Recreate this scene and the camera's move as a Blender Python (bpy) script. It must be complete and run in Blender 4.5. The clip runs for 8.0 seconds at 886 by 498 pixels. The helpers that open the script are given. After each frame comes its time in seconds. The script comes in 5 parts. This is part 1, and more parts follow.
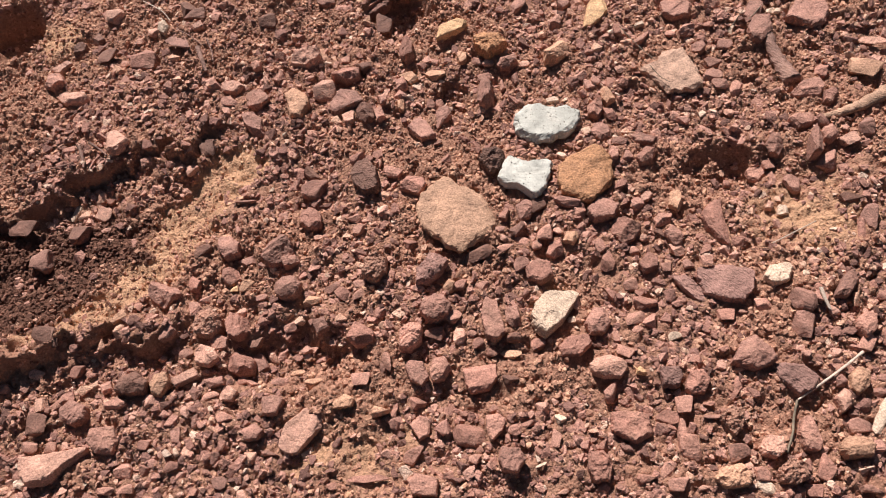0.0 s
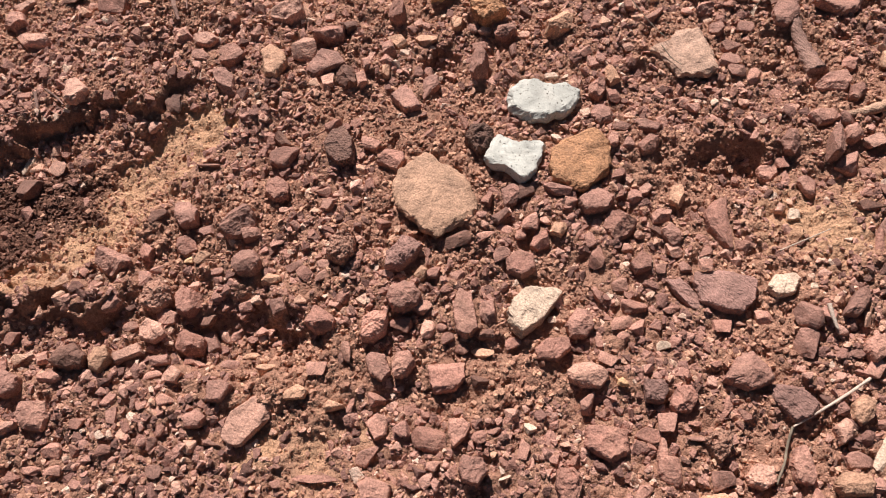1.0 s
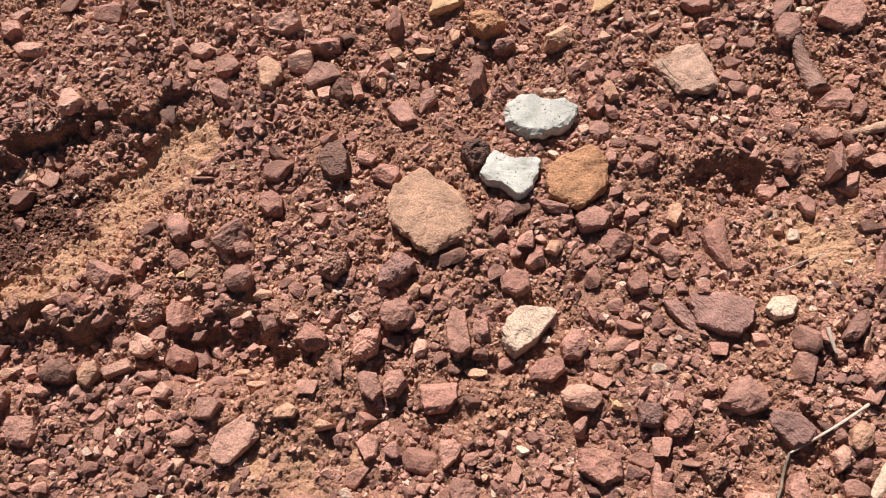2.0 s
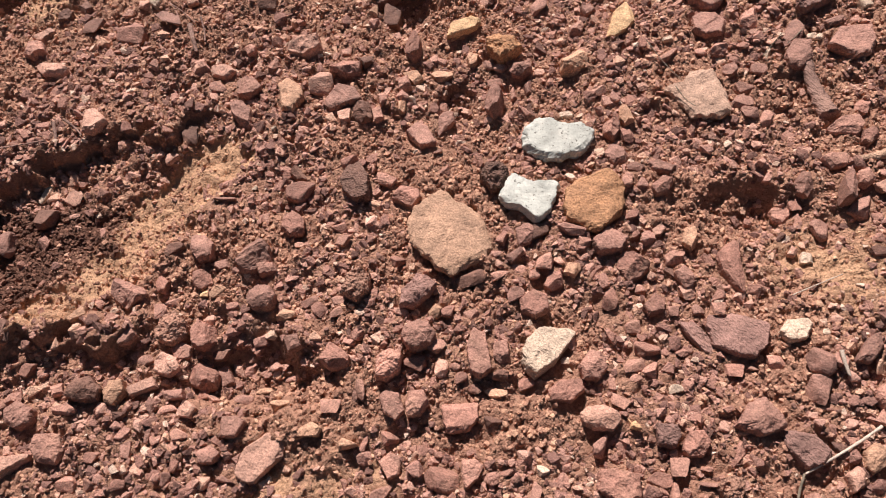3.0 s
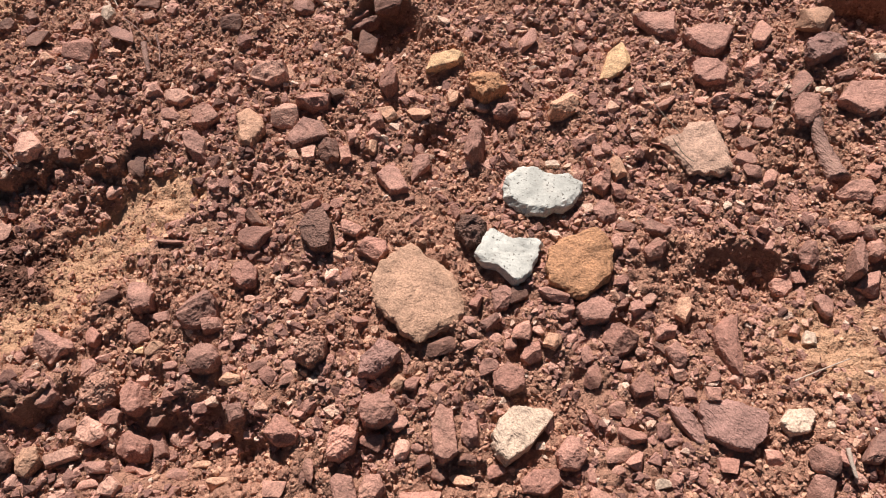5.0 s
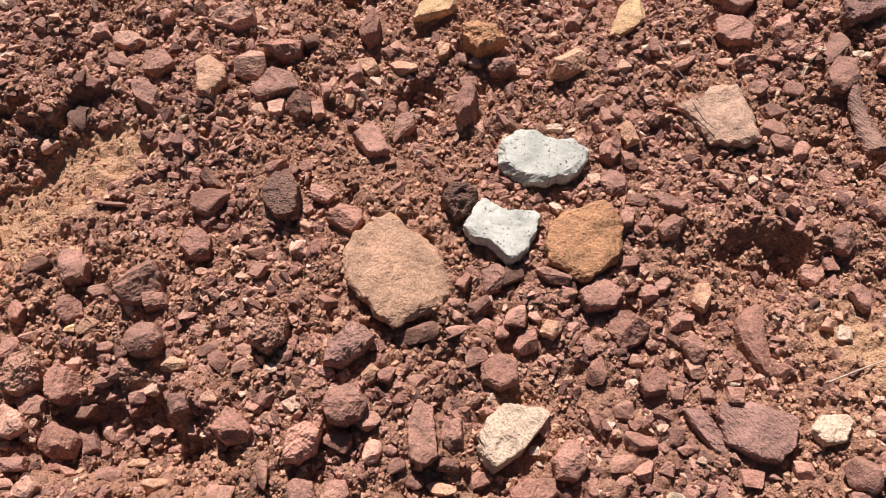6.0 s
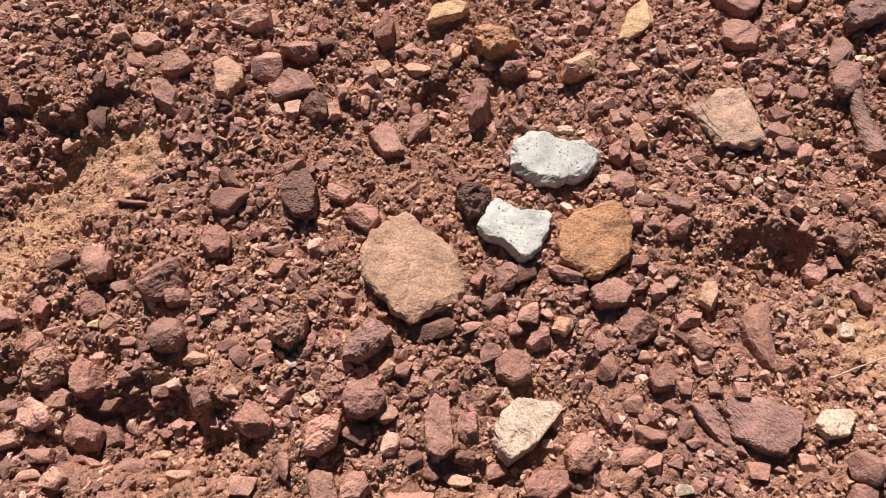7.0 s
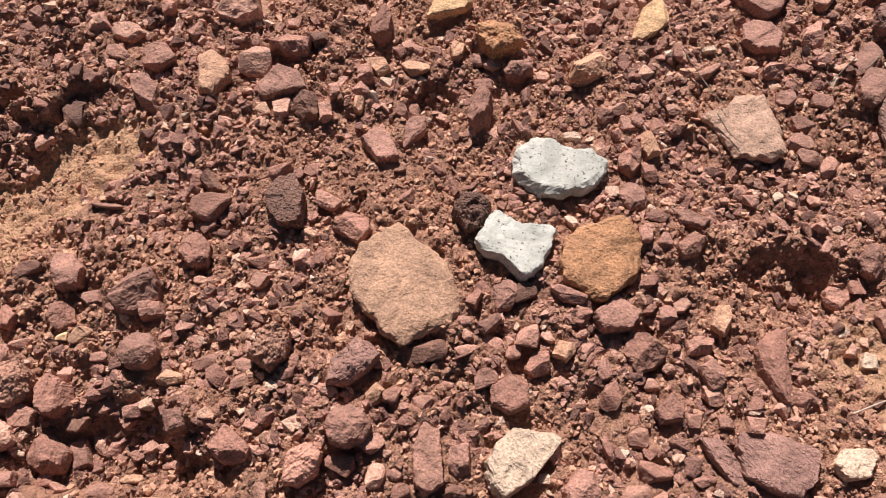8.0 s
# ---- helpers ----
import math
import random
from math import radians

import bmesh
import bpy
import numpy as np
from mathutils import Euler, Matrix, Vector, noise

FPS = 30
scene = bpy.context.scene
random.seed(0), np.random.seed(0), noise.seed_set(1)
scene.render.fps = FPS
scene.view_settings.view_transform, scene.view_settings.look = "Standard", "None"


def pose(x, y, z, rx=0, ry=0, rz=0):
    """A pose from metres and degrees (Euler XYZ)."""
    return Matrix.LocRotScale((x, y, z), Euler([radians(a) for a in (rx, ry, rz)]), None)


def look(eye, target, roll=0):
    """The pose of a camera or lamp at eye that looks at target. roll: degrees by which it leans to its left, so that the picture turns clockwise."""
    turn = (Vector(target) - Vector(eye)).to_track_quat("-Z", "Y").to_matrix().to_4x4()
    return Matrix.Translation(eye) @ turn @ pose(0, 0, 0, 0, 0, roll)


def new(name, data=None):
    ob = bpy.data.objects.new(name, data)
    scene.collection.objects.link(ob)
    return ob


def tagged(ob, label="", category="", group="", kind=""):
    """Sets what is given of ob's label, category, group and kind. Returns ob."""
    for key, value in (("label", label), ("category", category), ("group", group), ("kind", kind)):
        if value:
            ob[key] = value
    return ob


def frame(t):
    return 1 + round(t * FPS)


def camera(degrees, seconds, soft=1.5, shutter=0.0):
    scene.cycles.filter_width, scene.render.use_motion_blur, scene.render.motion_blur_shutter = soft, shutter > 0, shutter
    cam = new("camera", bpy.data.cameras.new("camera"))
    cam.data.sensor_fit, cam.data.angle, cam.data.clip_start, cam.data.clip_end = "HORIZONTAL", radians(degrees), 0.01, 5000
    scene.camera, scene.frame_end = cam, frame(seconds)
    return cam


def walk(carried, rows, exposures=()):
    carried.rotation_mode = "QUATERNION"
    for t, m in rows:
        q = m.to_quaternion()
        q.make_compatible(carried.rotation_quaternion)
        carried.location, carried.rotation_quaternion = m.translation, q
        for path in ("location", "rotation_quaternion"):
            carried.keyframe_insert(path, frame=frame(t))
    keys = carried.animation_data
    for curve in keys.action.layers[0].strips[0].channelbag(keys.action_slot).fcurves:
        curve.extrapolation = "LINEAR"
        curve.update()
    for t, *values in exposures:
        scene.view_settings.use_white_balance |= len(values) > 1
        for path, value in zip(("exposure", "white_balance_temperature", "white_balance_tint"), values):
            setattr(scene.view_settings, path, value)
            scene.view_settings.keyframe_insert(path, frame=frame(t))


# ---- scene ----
cam = camera(61.79, 8.0, soft=1.0)
PATH = [
    (0, (0.0048, -0.0029, 0.7239), (-0.1448, 0.8764, -1.0662), -12.19),
    (0.5, (0.0243, 0.0297, 0.6662), (-0.1314, 0.8725, -1.1409), -10.41),
    (1, (0.0305, 0.0375, 0.6636), (-0.1365, 0.8507, -1.1559), -10.07),
    (1.2, (0.0396, 0.0275, 0.6609), (-0.1372, 0.8531, -1.1521), -10.25),
    (2.5, (0.0354, 0.0673, 0.6620), (-0.1383, 0.8834, -1.1556), -9.76),
    (3, (0.0170, 0.0607, 0.6812), (-0.1521, 0.8960, -1.1281), -9.07),
    (3.5, (0.0175, 0.0649, 0.6785), (-0.1439, 0.9227, -1.1210), -8.11),
    (4, (0.0176, 0.0839, 0.6763), (-0.1355, 0.9487, -1.1205), -7.04),
    (4.5, (0.0174, 0.1065, 0.6495), (-0.1197, 0.9727, -1.1480), -5.37),
    (4.7, (0.0177, 0.1178, 0.6541), (-0.1120, 0.9818, -1.1449), -4.61),
    (5.8, (0.0235, 0.1702, 0.5375), (-0.0617, 1.0085, -1.2764), -0.27),
    (6, (0.0175, 0.1643, 0.5457), (-0.0622, 0.9967, -1.2711), 0.26),
    (6.5, (0.0157, 0.1605, 0.5551), (-0.0599, 0.9873, -1.2644), 0.77),
    (7, (0.0028, 0.1571, 0.5598), (-0.0642, 0.9846, -1.2597), 1.22),
    (7.5, (0.0048, 0.1874, 0.5183), (-0.0523, 0.9943, -1.3108), 3.04),
    (8, (0.0060, 0.1952, 0.5323), (-0.0677, 0.9845, -1.3038), 1.80),
]
walk(cam, [(t, look(eye, target, roll)) for t, eye, target, roll in PATH], exposures=[(0.0, 0.56, 6280, 10.5), (4.5, 0.55, 6280, 10.5), (8.0, 0.51, 6280, 10.5)])

# ---- world and sun ----
SUN_AZ, SUN_EL = radians(-16), radians(42.5)  # azimuth from +y towards +x
world = bpy.data.worlds.new("sky_world")
scene.world = world
world.use_nodes = True
wn = world.node_tree.nodes
sky = wn.new("ShaderNodeTexSky")
sky.sky_type, sky.sun_disc = "NISHITA", False
sky.sun_elevation, sky.sun_rotation = SUN_EL, SUN_AZ
wn["Background"].inputs["Strength"].default_value = 0.025
world.node_tree.links.new(sky.outputs[0], wn["Background"].inputs["Color"])
sun = new("sun", bpy.data.lights.new("sun", "SUN"))
sun.data.energy, sun.data.angle, sun.data.color = 5.0, radians(0.53), (1.0, 0.955, 0.935)
way = Vector((math.sin(SUN_AZ) * math.cos(SUN_EL), math.cos(SUN_AZ) * math.cos(SUN_EL), math.sin(SUN_EL)))
sun.matrix_world = look(way * 30, (0, 0, 0))

# ---- materials ----
def nodes_of(name, rough=0.9, spec=0.25):
    mat = bpy.data.materials.new(name)
    mat.use_nodes = True
    nt = mat.node_tree
    b = nt.nodes["Principled BSDF"]
    b.inputs["Roughness"].default_value = rough
    b.inputs["Specular IOR Level"].default_value = spec
    return mat, nt, b


def noise_tex(nt, pos, scale, detail=6, rough=0.6, dist=0.0):
    n = nt.nodes.new("ShaderNodeTexNoise")
    n.inputs["Scale"].default_value, n.inputs["Detail"].default_value = scale, detail
    n.inputs["Roughness"].default_value, n.inputs["Distortion"].default_value = rough, dist
    nt.links.new(pos, n.inputs["Vector"])
    return n.outputs["Fac"]


def span(nt, value, a, b, c, d):
    n = nt.nodes.new("ShaderNodeMapRange")
    for k, v in zip(("From Min", "From Max", "To Min", "To Max"), (a, b, c, d)):
        n.inputs[k].default_value = v
    nt.links.new(value, n.inputs["Value"])
    return n.outputs["Result"]


def mixed(nt, fac, a, b, blend="MIX"):
    n = nt.nodes.new("ShaderNodeMix")
    n.data_type, n.blend_type = "RGBA", blend
    for socket, v in ((n.inputs["Factor"], fac), (n.inputs[6], a), (n.inputs[7], b)):
        if isinstance(v, (tuple, float, int)):
            socket.default_value = (*v, 1) if isinstance(v, tuple) else v
        else:
            nt.links.new(v, socket)
    return n.outputs[2]


def grey(nt, value):
    n = nt.nodes.new("ShaderNodeCombineColor")
    for k in range(3):
        nt.links.new(value, n.inputs[k])
    return n.outputs[0]


def bump(nt, height, dist, strength=1.0, after=None):
    n = nt.nodes.new("ShaderNodeBump")
    n.inputs["Strength"].default_value, n.inputs["Distance"].default_value = strength, dist
    nt.links.new(height, n.inputs["Height"])
    if after:
        nt.links.new(after, n.inputs["Normal"])
    return n.outputs[0]


def bead_tex(nt, pos, scale):
    """Rounded grains set side by side."""
    n = nt.nodes.new("ShaderNodeTexVoronoi")
    n.inputs["Scale"].default_value = scale
    nt.links.new(pos, n.inputs["Vector"])
    return span(nt, n.outputs["Distance"], 0.0, 0.8, 1.0, 0.0)


def position(nt):
    return nt.nodes.new("ShaderNodeNewGeometry").outputs["Position"]


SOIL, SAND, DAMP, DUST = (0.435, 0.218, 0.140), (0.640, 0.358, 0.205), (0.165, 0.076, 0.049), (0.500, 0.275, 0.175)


def rock_material(name, base, dust=0.35, grain=560, relief=0.0008, rough=0.80, pits=False, streaks=False, beads=0, speckle=1.0, lump=0.0016):
    """A stone of one base colour: broad blotches, fine grain, dust of the soil in patches, and small relief."""
    mat, nt, b = nodes_of(name, rough, 0.35)
    pos = position(nt)
    rnd = nt.nodes.new("ShaderNodeObjectInfo").outputs["Random"]
    col = mixed(nt, 1.0, base, grey(nt, span(nt, rnd, 0, 1, 0.74, 1.14)), "MULTIPLY")
    blotch = noise_tex(nt, pos, 60, 4)
    col = mixed(nt, 1.0, col, grey(nt, span(nt, blotch, 0.3, 0.7, 0.72, 1.24)), "MULTIPLY")
    col = mixed(nt, span(nt, noise_tex(nt, pos, 45, 5, 0.7), 0.52, 0.72, 0, dust), col, DUST)
    fine = noise_tex(nt, pos, grain, 2.5, 0.65)
    col = mixed(nt, 1.0, col, grey(nt, span(nt, fine, 0.28, 0.72, 1 - 0.38 * speckle, 1 + 0.38 * speckle)), "MULTIPLY")
    norm = bump(nt, fine, relief, 1.0, bump(nt, noise_tex(nt, pos, 170, 3, 0.6), lump, 1.0, bump(nt, noise_tex(nt, pos, 48, 2, 0.5), lump * 1.6, 1.0)))
    if beads:
        norm = bump(nt, bead_tex(nt, pos, beads), 0.60 / beads, 1.0, norm)
    if streaks:
        wave = nt.nodes.new("ShaderNodeTexWave")
        wave.bands_direction = "DIAGONAL"
        wave.inputs["Scale"].default_value, wave.inputs["Distortion"].default_value = 110, 9
        wave.inputs["Detail"].default_value, wave.inputs["Detail Scale"].default_value = 3, 1.5
        nt.links.new(pos, wave.inputs["Vector"])
        norm = bump(nt, wave.outputs["Fac"], 0.0006, 0.6, norm)
        col = mixed(nt, 1.0, col, grey(nt, span(nt, wave.outputs["Fac"], 0, 1, 0.92, 1.06)), "MULTIPLY")
    if pits:
        holes = span(nt, noise_tex(nt, pos, 430, 1, 0.5, 0.0), 0.655, 0.69, 0.0, 1.0)
        few = span(nt, noise_tex(nt, pos, 90, 3), 0.40, 0.58, 0.0, 1.0)
        both = nt.nodes.new("ShaderNodeMath")
        both.operation = "MULTIPLY"
        nt.links.new(holes, both.inputs[0])
        nt.links.new(few, both.inputs[1])
        col = mixed(nt, span(nt, both.outputs[0], 0, 1, 0, 0.85), col, (0.16, 0.13, 0.10))
        norm = bump(nt, span(nt, both.outputs[0], 0, 1, 1, 0), 0.0014, 1.0, norm)
    nt.links.new(col, b.inputs["Base Color"])
    nt.links.new(norm, b.inputs["Normal"])
    return mat


ROCK = {
    "red": rock_material("red_sandstone", (0.360, 0.168, 0.116)),
    "pink": rock_material("salmon_sandstone", (0.465, 0.228, 0.158)),
    "mauve": rock_material("mauve_siltstone", (0.345, 0.170, 0.120), 0.25),
    "dark": rock_material("dark_brown_stone", (0.205, 0.098, 0.066), 0.3),
    "tan": rock_material("tan_sandstone", (0.540, 0.290, 0.175), 0.3),
    "ochre": rock_material("ochre_sandstone", (0.830, 0.490, 0.250), 0.15),
    "cream": rock_material("cream_limestone", (0.630, 0.438, 0.305), 0.25),
    "pale": rock_material("pale_pink_sandstone", (0.580, 0.305, 0.210), 0.3),
}
WHITE = rock_material("white_concrete", (0.505, 0.470, 0.395), 0.08, 600, 0.0003, 0.92, pits=True, speckle=0.22, lump=0.0007)
GRANULAR = rock_material("granular_tan_sandstone", (0.430, 0.242, 0.148), 0.3, 560, 0.0011)
RUSTY = rock_material("granular_rusty_sandstone", (0.470, 0.226, 0.108), 0.1, 480, 0.0015)
LAYERED = rock_material("layered_cream_limestone", (0.540, 0.378, 0.262), 0.18, 700, 0.0008, streaks=True)
CRUMBLE = rock_material("crumbly_red_clod", (0.450, 0.228, 0.150), 0.4, 600, 0.002, beads=330)
CLOD = rock_material("dark_granular_clod", (0.230, 0.116, 0.080), 0.15, 700, 0.0018, beads=480)
PURPLE = rock_material("layered_purple_siltstone", (0.300, 0.156, 0.118), 0.12, 900, 0.0006, streaks=True)


def soil_material():
    mat, nt, b = nodes_of("red_crumbly_soil", 0.95, 0.15)
    pos = position(nt)
    at = nt.nodes.new("ShaderNodeAttribute")
    at.attribute_name = "sandy"
    at2 = nt.nodes.new("ShaderNodeAttribute")
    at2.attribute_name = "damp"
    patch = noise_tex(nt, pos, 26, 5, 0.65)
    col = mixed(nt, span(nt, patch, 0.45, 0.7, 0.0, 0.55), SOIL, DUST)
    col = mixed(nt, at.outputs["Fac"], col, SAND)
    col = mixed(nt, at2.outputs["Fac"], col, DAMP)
    fine = noise_tex(nt, pos, 520, 6, 0.75)
    col = mixed(nt, 1.0, col, grey(nt, span(nt, fine, 0.25, 0.75, 0.66, 1.3)), "MULTIPLY")
    mid = noise_tex(nt, pos, 150, 5, 0.7)
    col = mixed(nt, 1.0, col, grey(nt, span(nt, mid, 0.3, 0.7, 0.82, 1.16)), "MULTIPLY")
    norm = bump(nt, bead_tex(nt, pos, 760), 0.0008, 1.0, bump(nt, bead_tex(nt, pos, 330), 0.0018, 1.0, bump(nt, mid, 0.003, 1.0)))
    norm = bump(nt, fine, 0.0012, 1.0, norm)
    nt.links.new(col, b.inputs["Base Color"])
    nt.links.new(norm, b.inputs["Normal"])
    return mat


def scatter_material(name, stops, relief=0.0012, dusty=0.2):
    """Small pieces: each island takes its own colour from the stops."""
    mat, nt, b = nodes_of(name, 0.92, 0.2)
    pos = position(nt)
    rnd = nt.nodes.new("ShaderNodeNewGeometry").outputs["Random Per Island"]
    ramp = nt.nodes.new("ShaderNodeValToRGB")
    ramp.color_ramp.interpolation = "LINEAR"
    for k, (at, c) in enumerate(stops):
        e = ramp.color_ramp.elements[k] if k < 2 else ramp.color_ramp.elements.new(at)
        e.position, e.color = at, (*c, 1)
    nt.links.new(rnd, ramp.inputs["Fac"])
    fine = noise_tex(nt, pos, 560, 2.5, 0.65)
    col = mixed(nt, 1.0, ramp.outputs["Color"], grey(nt, span(nt, fine, 0.25, 0.75, 0.72, 1.44)), "MULTIPLY")
    col = mixed(nt, span(nt, noise_tex(nt, pos, 70, 4), 0.5, 0.7, 0, dusty), col, DUST)
    nt.links.new(col, b.inputs["Base Color"])
    nt.links.new(bump(nt, noise_tex(nt, pos, 600, 2, 0.6), relief * 0.5, 1.0, bump(nt, noise_tex(nt, pos, 300, 5, 0.7), relief * 1.6)), b.inputs["Normal"])
    return mat


SOIL_MAT = soil_material()
GRAVEL_MAT = scatter_material("mixed_red_gravel", [
    (0.0, (0.15, 0.075, 0.056)), (0.985, (0.70, 0.48, 0.35)), (0.18, (0.26, 0.129, 0.098)), (0.42, (0.37, 0.180, 0.127)),
    (0.66, (0.47, 0.238, 0.175)), (0.84, (0.59, 0.318, 0.228)), (0.93, (0.62, 0.345, 0.225))])
CRUMB_MAT = scatter_material("soil_crumbs", [
    (0.0, (0.215, 0.105, 0.068)), (1.0, (0.600, 0.335, 0.208)), (0.35, (0.370, 0.184, 0.119)), (0.7, (0.490, 0.254, 0.163))], 0.0008)
SAND_MAT = scatter_material("pale_sand_crumbs", [
    (0.0, (0.440, 0.232, 0.132)), (1.0, (0.720, 0.430, 0.262)), (0.5, (0.620, 0.345, 0.196))], 0.0008, 0.0)
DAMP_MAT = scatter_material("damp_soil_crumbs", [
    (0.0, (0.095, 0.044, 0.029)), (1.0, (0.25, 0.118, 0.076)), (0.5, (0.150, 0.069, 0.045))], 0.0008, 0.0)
STRAW = rock_material("dry_straw", (0.640, 0.480, 0.360), 0.1, 1500, 0.0002)
GRASS = rock_material("dry_grass", (0.20, 0.15, 0.10), 0.1, 1500, 0.0002)
SLAB = rock_material("beige_sandstone", (0.430, 0.256, 0.172), 0.3)
DEADWOOD = rock_material("weathered_tan_wood", (0.42, 0.245, 0.155), 0.3, 700, 0.0012, streaks=True)
BARK = rock_material("weathered_grey_brown_wood", (0.290, 0.158, 0.115), 0.3, 700, 0.0012, streaks=True)

# ---- the lie of the land ----
def ramp01(v, a, b):
    v = np.clip((v - a) / (b - a), 0, 1)
    return v * v * (3 - 2 * v)


def lattice(ix, iy, seed):
    h = (ix.astype(np.int64) * 374761393 + iy.astype(np.int64) * 668265263 + seed * 1442695041) & 0xFFFFFFFF
    h = ((h ^ (h >> 13)) * 1274126177) & 0xFFFFFFFF
    return ((h ^ (h >> 16)) & 0xFFFFFF) / 0xFFFFFF


def value_noise(x, y, seed):
    ix, iy = np.floor(x), np.floor(y)
    fx, fy = x - ix, y - iy
    fx, fy = fx * fx * (3 - 2 * fx), fy * fy * (3 - 2 * fy)
    a, b = lattice(ix, iy, seed), lattice(ix + 1, iy, seed)
    c, d = lattice(ix, iy + 1, seed), lattice(ix + 1, iy + 1, seed)
    return (a + (b - a) * fx) * (1 - fy) + (c + (d - c) * fx) * fy - 0.5


def fractal(x, y, scale, seed, octaves=4):
    return sum(value_noise(x * scale * 2 ** k, y * scale * 2 ** k, seed + k) / 2 ** k for k in range(octaves))


def clods(x, y, scale, seed):
    """Rounded lumps: 1 at the middle of a cell, 0 at its joints."""
    x, y = x * scale, y * scale
    ix, iy = np.floor(x), np.floor(y)
    best = np.full(x.shape, 9.0)
    for dx in (-1, 0, 1):
        for dy in (-1, 0, 1):
            jx, jy = ix + dx, iy + dy
            px, py = jx + lattice(jx, jy, seed), jy + lattice(jx, jy, seed + 7)
            best = np.minimum(best, (x - px) ** 2 + (y - py) ** 2)
    return np.clip(1 - best * 1.3, 0, 1)


def hollow(x, y, cx, cy, rx, ry, depth, steep=0.5):
    """A scooped pit with a steep far bank (towards +y) and a gentle near slope."""
    u, v = (x - cx) / rx, (y - cy) / ry
    r = np.sqrt(u * u + v * v)
    return -depth * (1 - ramp01(r, np.where(v > 0, steep, 0.1), 1.0))


def rim_line(s):
    return np.interp(s, (-0.05, 0.0, 0.08, 0.17, 0.29, 0.36, 0.6), (-0.045, -0.064, -0.113, -0.158, -0.122, -0.11, -0.11))


def trench_axes(x, y):
    rx, ry = x + 0.30, y - 0.515
    return -0.852 * rx - 0.526 * ry, -0.526 * rx + 0.852 * ry


def broad(x, y):
    """Height of the ground without its lumps: a boot-scraped trench with a bank and a rim, and several smaller hollows."""
    wob = fractal(x, y, 22, 3, 3)
    s, d = trench_axes(x, y)
    d = d + 0.034 * wob
    edge = np.interp(s, (-0.05, 0.05, 0.15, 0.25, 0.35), (0.008, 0.036, 0.062, 0.072, 0.088))
    rim = rim_line(s)
    wide = 0.011 + 0.030 * ramp01(s, 0.14, 0.28)
    d = d + 0.028 * fractal(x, y, 60, 17, 3)
    cut = (1 - ramp01(d, edge - wide, edge)) * ramp01(d, rim, rim * 0.30)
    h = -0.024 * ramp01(s, -0.08, 0.13) * cut * (1 + 0.5 * fractal(x, y, 18, 19, 2)) * (1 - ramp01(s, 0.45, 0.7))
    h = h + 0.017 * np.exp(-((d - rim) / 0.017) ** 2) * ramp01(s, 0.12, 0.2) * (1 - ramp01(s, 0.45, 0.7))
    h = h - 0.010 * ramp01(rim - d, 0.008, 0.040) * ramp01(s, 0.05, 0.2) * (1 - ramp01(s, 0.5, 0.8))
    h = h + hollow(x + 0.01 * wob, y + 0.01 * wob, -0.640, 0.715, 0.060, 0.060, 0.048, 0.6)
    h = h + 0.012 * np.exp(-(((x + 0.555) / 0.03) ** 2 + ((y - 0.695) / 0.04) ** 2))
    h = h + hollow(x + 0.014 * wob, y + 0.014 * wob, 0.262, 0.425, 0.060, 0.046, 0.020, 0.45)
    h = h + hollow(x, y, 0.300, 0.395, 0.110, 0.075, 0.010, 0.3)
    h = h + hollow(x + 0.014 * wob, y, -0.110, 0.685, 0.050, 0.060, 0.030, 0.65)
    h = h + hollow(x + 0.02 * wob, y + 0.022 * wob, -0.210, 0.232, 0.100, 0.056, 0.034, 0.15)
    h = h + hollow(x, y, 0.420, 0.745, 0.060, 0.045, 0.035, 0.7)
    h = h + hollow(x, y + 0.01 * wob, 0.172, 0.530, 0.030, 0.026, 0.010, 0.4)
    h = h + hollow(x, y + 0.01 * wob, -0.040, 0.545, 0.025, 0.040, 0.014, 0.6)
    return h + 0.012 * fractal(x, y, 7, 11, 2)


def height(x, y):
    x, y = np.asarray(x, float), np.asarray(y, float)
    wx, wy = x + 0.004 * fractal(x, y, 90, 21, 2), y + 0.004 * fractal(x, y, 90, 31, 2)
    lumpy = 0.55 + 0.9 * np.clip(fractal(x, y, 16, 41, 2) + 0.35, 0, 1)
    lumpy = lumpy * (1 - 0.6 * sandiness(x, y)) * (1 - 0.35 * steepness(x, y))
    h = broad(x, y) + 0.0075 * fractal(x, y, 48, 51, 4)
    return h + lumpy * (0.0062 * clods(wx, wy, 70, 61) + 0.0042 * clods(wx, wy, 150, 71) + 0.0026 * clods(wx, wy, 300, 81))


def strip_side(x, y):
    """Offset across the strip of loose sand on the trench's near slope, and the strip's half width."""
    at = (0.24, 0.265, 0.29, 0.325, 0.37, 0.425, 0.475, 0.52)
    mid = np.interp(y, at, (-0.60, -0.50, -0.44, -0.405, -0.368, -0.335, -0.305, -0.29))
    half = np.interp(y, at, (0.055, 0.055, 0.042, 0.034, 0.037, 0.044, 0.044, 0.03))
    return x - mid + 0.030 * fractal(x, y, 30, 93, 3), half


